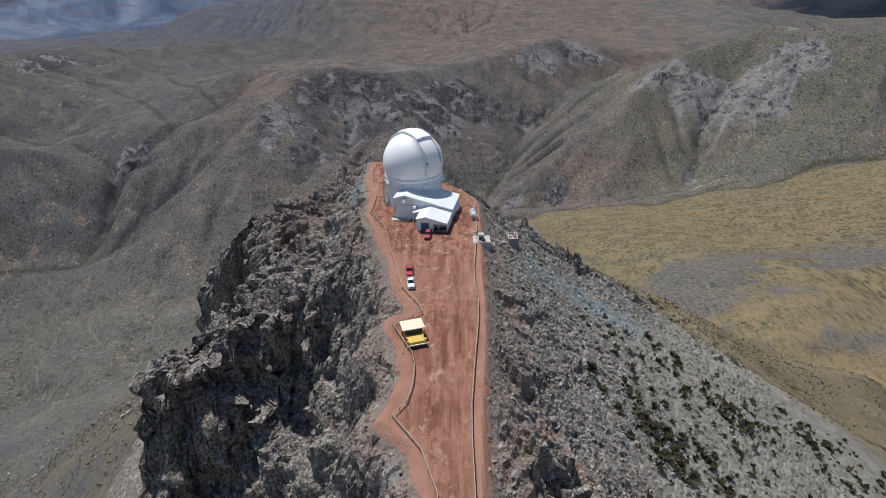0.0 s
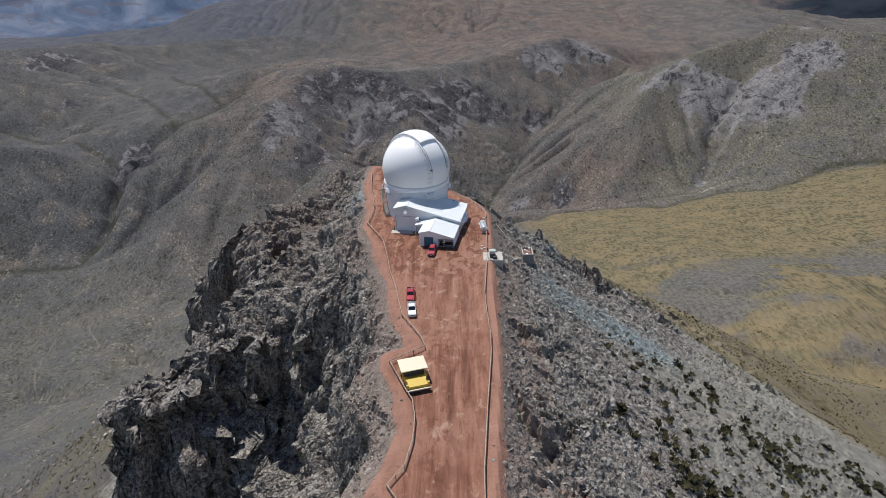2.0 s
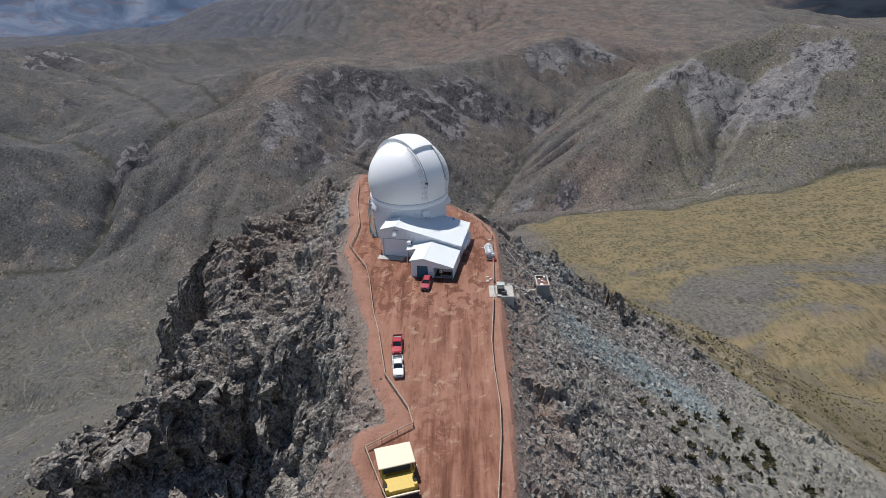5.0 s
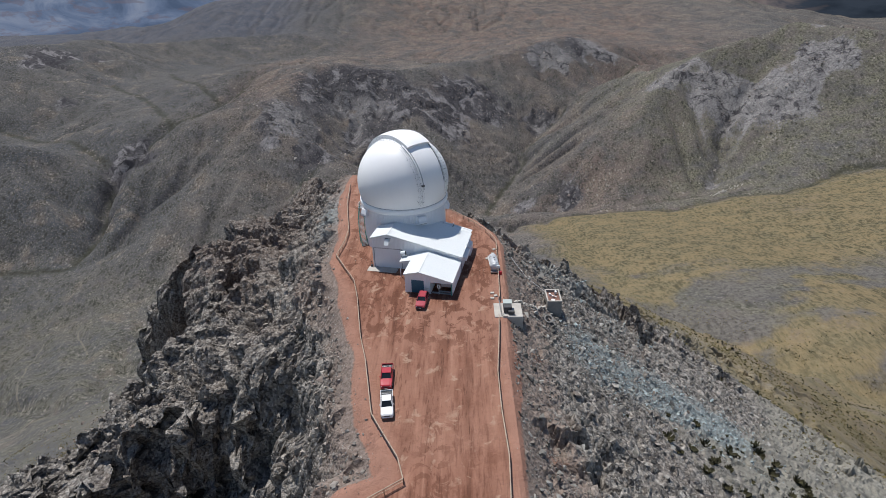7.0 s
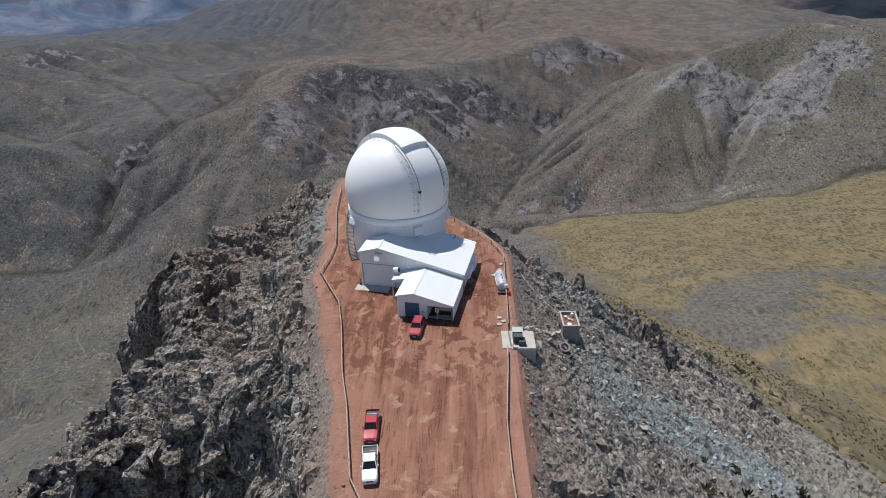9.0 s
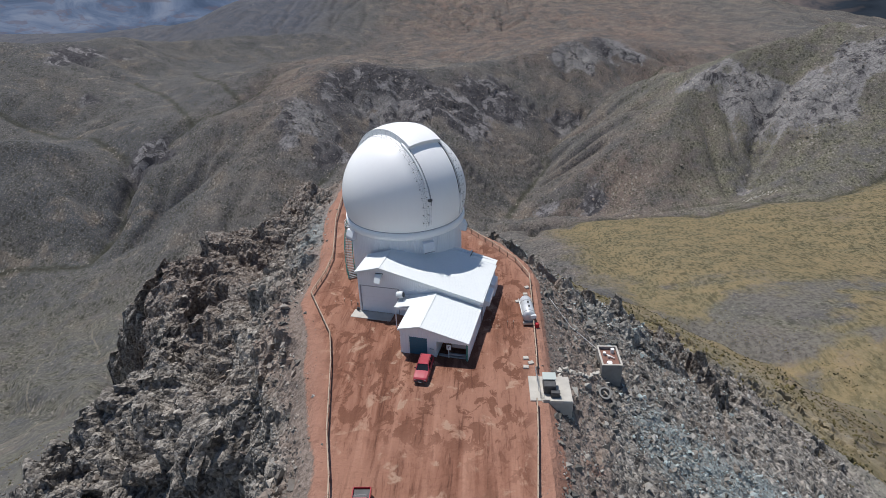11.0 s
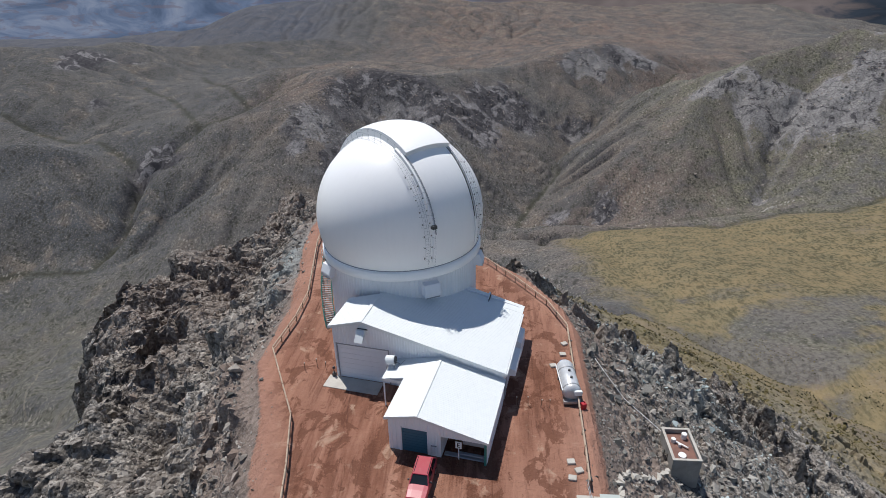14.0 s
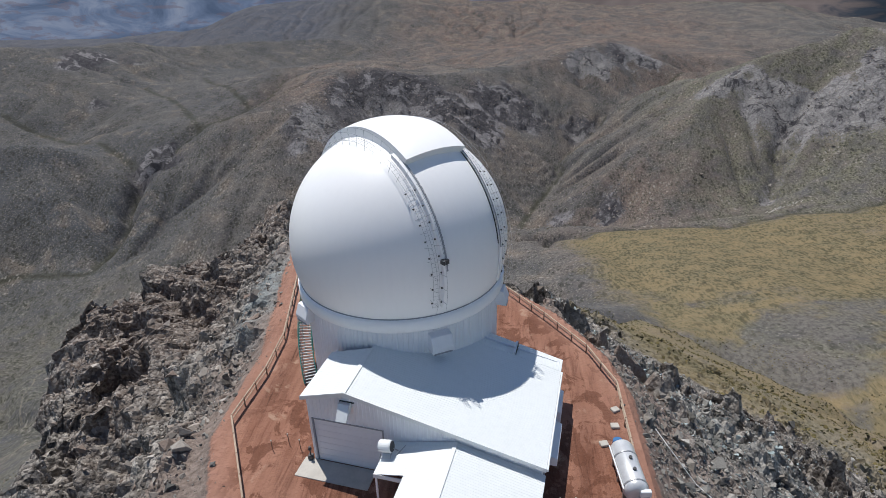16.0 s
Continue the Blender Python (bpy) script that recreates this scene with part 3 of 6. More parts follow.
def from_grid(grid, x, y):
    u = np.clip((x - WIDE_X[0]) / 20.0, 0, len(WIDE_X) - 1.001)
    v = np.clip((y - WIDE_Y[0]) / 20.0, 0, len(WIDE_Y) - 1.001)
    i, j = u.astype(int), v.astype(int)
    u, v = u - i, v - j
    return (grid[j, i] * (1 - u) + grid[j, i + 1] * u) * (1 - v) + (grid[j + 1, i] * (1 - u) + grid[j + 1, i + 1] * u) * v


def height(x, y, fine=True, crags=True):
    d = platform_distance(x, y)
    o = np.maximum(d, 0)
    left = left_side(x, y)
    warp = 12 * fbm(x, y, 40, 3, 3)
    jag = 14 * fbm(x, y, 13, 4, 101, 0.6, True)
    mouth = np.interp(o, [0, 8, 20, 50, 80, 110], [160, 160, 160, 154, 146, 136])
    gorge = ease(9, -9, y - mouth + warp * 0.5 + 0.8 * jag) * ease(5, 15, o + 0.35 * jag)
    # craggy side: steep below the road, a shelf, a broken rim, and a gorge towards the road's start
    shelf = profile(o, [(0, 0), (8, -6), (25, -22), (53, -34), (71, -44), (84, -58), (100, -76), (140, -106), (500, -430)])
    spur = profile(o, [(0, 0), (10, -5), (22, -11), (33, -13), (44, -19), (60, -33), (72, -43), (84, -55), (100, -69), (140, -106), (500, -430)])
    ravine = profile(o, [(0, 0), (4, -3), (14, -33), (32, -60), (60, -90), (120, -134), (500, -430)])
    toward = ease(212, 252, y + 0.5 * warp)
    rim = np.interp(y, [120, 160, 176, 187, 205, 225, 238, 250, 262, 320, 380], [88, 80, 60, 50, 46, 50, 60, 84, 102, 112, 116])
    over = o + 0.5 * warp - rim + 3.0 * fbm(x, y, 7, 2, 23) + 0.6 * jag
    spur = spur - 0.2 * np.maximum(0, y - 248) * ease(85, 50, o)
    zl = shelf * (1 - toward) + spur * toward - 34 * ease(0, 13, over) - 0.25 * np.maximum(over, 0)
    zl = zl + np.exp(-((over + 5) / 5.0) ** 2) * (2.5 + 13 * fbm(x, y, 16, 2, 21))
    zl = zl * (1 - gorge) + ravine * gorge
    flank = -(18 + 42 * gorge + 0.84 * o)
    zl = blend_max([zl, flank], 2.0)
    # scree side
    fall = np.interp(y, [110, 135, 165, 182, 203, 231, 267, 303], [0.63, 0.605, 0.615, 0.65, 0.71, 0.76, 0.73, 0.69])
    zr = -(fall * o + 4.0 * (1 - np.exp(-o / 11))) + 4.0 * fbm(x, y, 55, 3, 31) * ease(4, 40, o)
    body = zl * left + zr * (1 - left)
    wide = from_grid(WIDE_H, x, y)
    wide = np.where(y < 262, -(20 + 30 * left + (0.56 + 0.06 * left) * o), wide)
    z = body + (wide - body) * ease(170 + 70 * left, 330 + 110 * left, o)
    calm = 1 - 0.8 * ease(150, 260, x) * ease(480, 680, y) * ease(1480, 1330, y)
    z = z + calm * ease(150, 400, o) * (7 * fbm(x, y, 60, 4, 51, 0.55, True) + 2.0 * fbm(x, y, 14, 3, 53))
    craggy = far_rock(x, y) * ease(300, 600, o)
    z = z + craggy * (9 * fbm(x, y, 46, 4, 55, 0.6, True) + facets(x, y, 46, 57, 6.0, 0.25))
    if fine:
        near = ease(330, 170, o)
        rough = np.maximum(ease(20, 46, o + warp), gorge * ease(4, 14, o))
        crag = left * ease(0.4, 5, o) * near * np.maximum(ease(20, -4, over), 0.9 * gorge * ease(110, 80, o))
        wx, wy = x + 3.4 * fbm(x, y, 9, 3, 61), y + 3.4 * fbm(x, y, 9, 3, 63)
        solid = crag * ease(2.5, 10, o + 0.3 * warp)
        if not crags:
            crag = crag - 0.9 * solid
        z = z + crag * (0.25 + 0.75 * rough) * (facets(wx, wy, 15, 5, 5.6, 0.30) + facets(wx, wy, 6.6, 11, 3.6, 0.36))
        z = z + crag * (0.55 + 0.45 * rough) * (facets(wx, wy, 2.9, 13, 1.3, 0.40) + facets(x, y, 1.5, 15, 0.45, 0.3) + 3 * fbm(x, y, 14, 4, 65, 0.55, True))
        outcrop = ease(0.02, 0.18, fbm(x, y, 26, 3, 71)) + 0.9 * ease(183, 196, y) * ease(60, 25, o) + 1.2 * np.exp(-((x - 20) ** 2 / 60 + (y - 86) ** 2 / 500))
        scree = (1 - left) * ease(0.5, 6, o) * near * np.clip(outcrop, 0, 1.7)
        z = z + scree * (facets(wx, wy, 6.0, 23, 1.5, 0.40) + facets(wx, wy, 2.6, 29, 0.85, 0.45))
        behind = (1 - left) * ease(1, 6, o) * ease(46, 20, o) * ease(186, 198, y)
        z = z + behind * (facets(wx, wy, 7.5, 43, 1.9, 0.35) + 4 * fbm(x, y, 12, 3, 45, 0.55, True))
        z = z + (1 - left) * ease(0.5, 6, o) * near * 0.75 * facets(x, y, 1.7, 33, 0.5, 0.4)
        z = z + 0.22 * fbm(x, y, 7, 3, 81) * ease(0, 2, o)
        # slight wear on the graded earth and a low berm along its edge
        z = z + ease(0.5, -1, d) * (0.10 * fbm(x, y, 9, 3, 83) - 0.02) + 0.16 * np.exp(-((d + 0.2) / 0.7) ** 2)
    return z if crags else (z, solid)


ROCKY = ((860, 1690, 120, 1.0), (930, 1640, 100, 1.0), (-450, 1640, 110, 1.0), (-330, 1860, 130, 1.0), (-230, 1890, 120, 1.0), (-90, 1880, 110, 0.9), (50, 2060, 110, 0.9), (610, 1735, 90, 1.0), (700, 1735, 90, 0.9), (800, 1690, 90, 0.9), (920, 1740, 120, 1.0), (970, 1640, 80, 0.9), (330, 2400, 110, 1.0), (520, 2450, 120, 0.9), (289, 2053, 45, 1.0), (601, 1430, 38, 0.7), (-890, 1617, 60, 1.0), (-1568, 2420, 90, 0.7), (193, 1525, 55, 0.8), (287, 1477, 45, 0.8), (-1583, 2303, 45, 0.8), (-1444, 2526, 40, 0.8), (-1346, 2068, 35, 0.8))


def far_rock(x, y):
    rock = np.zeros(np.shape(x))
    for px, py, r, amount in ROCKY:
        rock = np.maximum(rock, amount * np.exp(-((x - px) ** 2 + (y - py) ** 2) / r ** 2))
    return rock * ease(-0.20, 0.10, fbm(x, y, 120, 4, 91))


def axis_steps(lo, hi, step, start, end, limits, grow=1.085):
    """Grid lines: even between lo and hi, then widening to the limit that holds at each distance."""
    places, widths = [p for p, w in limits], [w for p, w in limits]
    mid = list(np.arange(lo, hi + 1e-6, step))
    up, s = [hi], step
    while up[-1] < end:
        s = min(s * grow, float(np.interp(up[-1], places, widths)))
        up.append(up[-1] + s)
    down, s = [lo], step
    while down[-1] > start:
        s = min(s * grow, float(np.interp(abs(down[-1]), places, widths)))
        down.append(down[-1] - s)
    return np.array(down[:0:-1] + mid + up[1:])


def build_ground():
    xs = axis_steps(-140, 125, 0.64, -3800, 3800, [(0, 10), (1150, 10), (1700, 22), (3800, 26)])
    ys = axis_steps(58, 330, 0.64, -500, 4720, [(0, 14), (1100, 11), (1300, 8.5), (2050, 8.5), (2600, 15), (4720, 18)])
    gx, gy = np.meshgrid(xs, ys)
    x, y = gx.ravel(), gy.ravel()
    z, solid = height(x, y, True, False)
    nx, ny = len(xs), len(ys)
    # crags: blocks standing out at right angles to the slope
    sy, sx = np.gradient(z.reshape(ny, nx), ys, xs)
    sel = np.where(solid > 0.02)[0]
    gx, gy = sx.ravel()[sel], sy.ravel()[sel]
    size = np.sqrt(gx * gx + gy * gy + 1)
    p = np.stack([x[sel], y[sel], z[sel]], 1)
    warp = np.stack([fbm(p[:, 1] + p[:, 2], p[:, 0], 8, 3, 211), fbm(p[:, 0] + p[:, 2], p[:, 1], 8, 3, 213), fbm(p[:, 0] + p[:, 1], p[:, 2], 8, 3, 215)], 1)
    q = (p + 3.2 * warp) * np.array([1.0, 1.0, 0.8])
    o = np.maximum(platform_distance(x, y), 0)
    out = solid[sel] * (0.25 + 0.75 * ease(8, 26, o[sel])) * (blocks(q, 13, 301, 4.2, 0.30, 1.3) + blocks(q, 5.6, 311, 2.2, 0.34, 1.4)) + solid[sel] * (blocks(q, 2.5, 321, 0.9, 0.42) + blocks(q, 1.4, 331, 0.35, 0.35) - 0.6)
    px, py, pz = x.copy(), y.copy(), z.copy()
    px[sel] -= out * gx / size
    py[sel] -= out * gy / size
    pz[sel] += out / size
    me = bpy.data.meshes.new("ground")
    me.vertices.add(len(x))
    me.vertices.foreach_set("co", np.stack([px, py, pz], 1).astype(np.float32).ravel())
    i, j = np.meshgrid(np.arange(nx - 1), np.arange(ny - 1))
    a = (j * nx + i).ravel()
    quads = np.stack([a, a + 1, a + nx + 1, a + nx], 1)
    me.loops.add(quads.size)
    me.loops.foreach_set("vertex_index", quads.astype(np.int32).ravel())
    me.polygons.add(len(quads))
    me.polygons.foreach_set("loop_start", np.arange(0, quads.size, 4, dtype=np.int32))
    me.update(calc_edges=True)
    d = platform_distance(x, y)
    o = np.maximum(d, 0)
    left = left_side(x, y)
    gz = z.reshape(ny, nx)
    sy, sx = np.gradient(gz, ys, xs)
    steep = np.hypot(sx, sy).ravel()
    n1 = fbm(x, y, 160, 4, 91)
    n2 = fbm(x, y, 30, 4, 95)
    masks = {}
    spill = 1.3 * ease(-0.05, 0.25, fbm(x, y, 16, 3, 97)) - 0.6 - 0.6 * left
    masks["dirt"] = ease(2.4, 0.2, d - spill * ease(30, 0, o))
    for px, py, r in ((22, 92, 7), (27, 86, 6), (16, 128, 4), (-18, 118, 5), (16, 150, 3)):
        masks["dirt"] = np.maximum(masks["dirt"], 0.5 * np.exp(-((x - px) ** 2 + (y - py) ** 2) / r ** 2))
    bank = np.interp(x, [60, 194, 383, 480, 624, 710, 875, 1000, 1500], [1330, 1307, 1337, 1275, 1319, 1270, 1335, 1300, 1240])
    meadow = ease(-40, 70, bank - y + 70 * n2) * ease(90, 210, x) * ease(640, 980, y + 0.35 * x + 260 * n1 + 90 * n2) * ease(3000, 2000, x)
    lower = (1 - left) * ease(-18, 18, o - np.interp(y, [100, 150, 180, 230, 300], [200, 150, 108, 72, 58]) + 50 * n2) + left * ease(72, 110, o) * ease(300, 160, o) * 0.62
    masks["grass"] = np.clip(meadow * (0.88 + 0.5 * n1) + lower * (0.62 + 0.6 * n1 + 0.5 * n2) * ease(470, 360, o + 60 * n2) + 0.78 * ease(-0.08, 0.08, fbm(0.5 * x, y, 75, 4, 195) + 0.4 * n2) * ease(150, 210, x) * ease(330, 440, o) * ease(1000, 800, y), 0, 1)
    rock = left * ease(1, 6, o) * ease(135, 85, o) + (1 - left) * ease(0.5, 4, o) * (0.72 * ease(62, 24, o - 34 * ease(155, 190, y) + 40 * n2) + 0.12 * ease(200, 60, o))
    rock = np.maximum(rock, np.clip(far_rock(x, y) * 2.4, 0, 1))
    rock = rock + 0.45 * ease(0.75, 1.2, steep) * ease(200, 500, o)
    masks["rock"] = np.clip(rock, 0, 1)
    along = x - 28
    across = y - 164 + 0.02 * along
    masks["blue"] = np.clip(np.exp(-(across / 8.5) ** 2) * ease(-8, 2, along) * ease(48, 30, along) * (1.0 + n2), 0, 1) * (1 - left)
    masks["blue"] = np.maximum(masks["blue"], (1 - left) * 0.42 * ease(176, 190, y) * ease(228, 212, y) * ease(2, 8, o) * ease(48, 26, o + 30 * n2))
    masks["blue"] = np.maximum(masks["blue"], 0.6 * np.exp(-((x + 9) ** 2) / 14 - ((y - 73) / 7) ** 2))
    masks["blue"] = np.maximum(masks["blue"], 0.7 * np.exp(-((x + 31) ** 2) / 30 - ((y - 205) / 20) ** 2))
    masks["dust"] = ease(-3.4, -0.4, d + 2.2 * fbm(x, y, 12, 3, 99)) * ease(3, 1, d)
    masks["dark"] = np.clip(left * ease(75, 130, o) * ease(1300, 800, o) + ease(-500, -900, x) + 0.6 * ease(2600, 3600, y) * ease(-200, -700, x), 0, 1)
    masks["pale"] = np.maximum(ease(440, 560, x) * ease(1300, 1500, y), np.exp(-((x + 470) ** 2 + (y - 1680) ** 2) / 75 ** 2) + np.exp(-((x + 310) ** 2 + (y - 1850) ** 2) / 60 ** 2) + np.exp(-((x - 380) ** 2 + (y - 2380) ** 2) / 110 ** 2) + np.exp(-((x - 283) ** 2 + (y - 2045) ** 2) / 30 ** 2))
    belts = fbm(0.35 * x + 0.1 * y, y - 0.12 * x, 70, 4, 191, 0.55)
    masks["ash"] = 0.75 * ease(0.06, 0.12, belts + 0.3 * n2) * ease(430, 540, y + 0.1 * x) * ease(720, 600, y - 0.2 * x) * ease(150, 230, x)
    masks["grass"] = masks["grass"] * (1 - masks["ash"])
    masks["ruddy"] = ease(2100, 2700, y + 0.25 * np.abs(x)) * ease(-1300, -700, x) * ease(1700, 900, x) * (0.8 + n1) + 0.8 * np.exp(-((x + 640) ** 2 + (y - 1950) ** 2) / 260 ** 2) + 0.7 * np.exp(-((x + 2315) ** 2 + (y - 3937) ** 2) / 150 ** 2) + 0.7 * np.exp(-((x - 330) ** 2 + (y - 1480) ** 2) / 170 ** 2)
    masks["olive"] = ease(330, 600, x) * ease(1150, 1300, y) * ease(2300, 1900, y) + left * ease(250, 420, o) * ease(1400, 900, y) * 0.6 + 0.8 * ease(130, 220, x) * ease(1050, 800, y) * ease(180, 260, o)
    masks["scree"] = (1 - left) * ease(2, 16, o) * ease(190, 120, o) * (0.75 + 0.8 * n2)
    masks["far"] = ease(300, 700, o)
    masks["creek"] = np.maximum(0.45 * ease(1.9, 2.7, from_grid(WIDE_FLOW, x, y)), creek_depth(x, y)[1]) * ease(250, 400, o) * ease(3500, 2900, y)
    masks["bank"] = ease(17 - 6 * left, 2, o + 14 * n2) * ease(-0.5, 0.5, d)
    # where the distant left ranges get their painted haze
    masks["haze_tint"] = ease(3300, 3800, y) * ease(-700, -1250, x + 200 * n1)
    masks["rust"] = left * ease(185, 225, y) * ease(100, 60, o)
    masks["wet"] = 0.30 + 0.70 * ease(128, 158, y) + 0.5 * np.exp(-((x + 1.5) / 2.2) ** 2) * ease(150, 120, y)
    for key, values in masks.items():
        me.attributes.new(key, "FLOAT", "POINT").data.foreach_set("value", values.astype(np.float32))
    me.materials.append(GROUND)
    smooth = (o > 125) | (x > 118) | (x < -132)
    me.polygons.foreach_set("use_smooth", smooth[quads[:, 0]])
    ob = new("ground", me)
    return tagged(ob, "mountain ridge of grey crags, red graded earth and brown valleys", "ground", kind="structure")


ground = build_ground()


def backdrop():
    """Far lowland and ranges beyond the last hills, painted with haze and, over one side, cloud shadow."""
    verts, faces = [], []
    n = 160
    levels = (-1300, -700, -520, -430, -330, -200, -110)
    for i in range(n + 1):
        for z in levels:
            verts.append((-5200 + 10400 * i / n, 4940, z))
    k = len(levels)
    for i in range(n):
        for j in range(k - 1):
            a = i * k + j
            faces.append((a, a + k, a + k + 1, a + 1))
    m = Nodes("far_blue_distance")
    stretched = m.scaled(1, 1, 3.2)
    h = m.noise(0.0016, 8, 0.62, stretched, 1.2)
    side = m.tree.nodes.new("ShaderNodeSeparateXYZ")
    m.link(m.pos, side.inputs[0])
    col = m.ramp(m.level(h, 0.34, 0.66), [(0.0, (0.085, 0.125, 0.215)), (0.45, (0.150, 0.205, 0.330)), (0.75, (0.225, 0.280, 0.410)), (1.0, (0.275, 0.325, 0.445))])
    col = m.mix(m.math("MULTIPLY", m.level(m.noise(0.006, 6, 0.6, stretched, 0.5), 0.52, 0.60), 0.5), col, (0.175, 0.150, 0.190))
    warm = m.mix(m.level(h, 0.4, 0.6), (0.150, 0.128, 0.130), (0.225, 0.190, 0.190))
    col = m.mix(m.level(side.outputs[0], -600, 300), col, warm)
    # cloud shadow over the right-hand lowland, painted as near-black blue
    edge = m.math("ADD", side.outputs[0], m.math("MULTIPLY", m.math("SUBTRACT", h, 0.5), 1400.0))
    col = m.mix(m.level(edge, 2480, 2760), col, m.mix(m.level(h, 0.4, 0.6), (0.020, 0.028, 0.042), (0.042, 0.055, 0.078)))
    # the sheet glows with its painted haze colours
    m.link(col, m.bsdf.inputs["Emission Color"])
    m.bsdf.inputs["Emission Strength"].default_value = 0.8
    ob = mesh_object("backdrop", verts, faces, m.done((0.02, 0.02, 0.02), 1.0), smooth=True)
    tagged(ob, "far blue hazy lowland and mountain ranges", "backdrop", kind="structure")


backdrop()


def footpath(name, line, width, label):
    """A worn pale track on the lower slope."""
    dense = []
    for (ax, ay), (bx, by) in zip(line, line[1:]):
        dense += [(ax + (bx - ax) * k / 20, ay + (by - ay) * k / 20) for k in range(20)]
    dense.append(line[-1])
    xs = np.array([p[0] for p in dense]) + 4 * fbm(np.array([p[0] for p in dense]), np.array([p[1] for p in dense]), 25, 2, 181)
    ys = np.array([p[1] for p in dense])
    tx, ty = np.gradient(xs), np.gradient(ys)
    n = np.hypot(tx, ty)
    verts = []
    for side in (-1, 1):
        vx, vy = xs - side * width * ty / n, ys + side * width * tx / n
        vz = [ground.ray_cast((a, b, 300.0), (0, 0, -1))[1].z + 0.05 for a, b in zip(vx.tolist(), vy.tolist())]
        verts += list(zip(vx, vy, vz))
    k = len(xs)
    faces = [(i, i + 1, k + i + 1, k + i) for i in range(k - 1)]
    ob = mesh_object(name, verts, faces, mottled("pale_worn_earth", (0.185, 0.166, 0.138), (0.140, 0.126, 0.106), 0.3, 0.95, spec=0.2), smooth=True)
    tagged(ob, label, "path", kind="structure")


footpath("track", [(-646, 880), (-682, 925), (-719, 963), (-739, 993), (-737, 1009)], 1.5, "pale worn foot track on the lower slope")
footpath("track", [(-655, 725), (-669, 742), (-700, 784), (-734, 844), (-784, 933), (-789, 964)], 1.3, "faint worn foot track on the lower slope")


# ---- the observatory ----
DOME_AT = (-9.74, 189.73)
DOME_Z, DOME_R = 14.08, 10.1
RING_Z = 10.7
SLIT_TURN = 44.6                      # the slit's sideways axis, degrees from +x


def on_sphere(lat, ang, r):
    """A point of the dome in its own frame: lat metres sideways from the slit's middle, ang degrees forward from the top."""
    lat += 0.45
    q = math.sqrt(max(r * r - lat * lat, 0))
    return Vector((lat, -q * math.sin(radians(ang)), q * math.cos(radians(ang))))


def arc_band(bm, lat0, lat1, a0, a1, r_in, r_out, steps=40, cross=6):
    """A thick curved band over the dome between two sideways offsets."""
    rings = []
    for i in range(steps + 1):
        a = a0 + (a1 - a0) * i / steps
        outer = [bm.verts.new(on_sphere(lat0 + (lat1 - lat0) * k / cross, a, r_out)) for k in range(cross + 1)]
        inner = [bm.verts.new(on_sphere(lat0 + (lat1 - lat0) * k / cross, a, r_in)) for k in range(cross + 1)]
        rings.append(outer + inner[::-1])
    n = len(rings[0])
    for p, q in zip(rings, rings[1:]):
        for k in range(n):
            j = (k + 1) % n
            bm.faces.new((p[k], p[j], q[j], q[k]))
    bm.faces.new(rings[0][::-1])
    bm.faces.new(rings[-1])


def lathe(bm, profile, seg=96):
    rings = [[bm.verts.new((r * math.cos(2 * math.pi * i / seg), r * math.sin(2 * math.pi * i / seg), z)) for i in range(seg)] for r, z in profile]
    for p, q in zip(rings, rings[1:]):
        for i in range(seg):
            j = (i + 1) % seg
            bm.faces.new((p[i], p[j], q[j], q[i]))


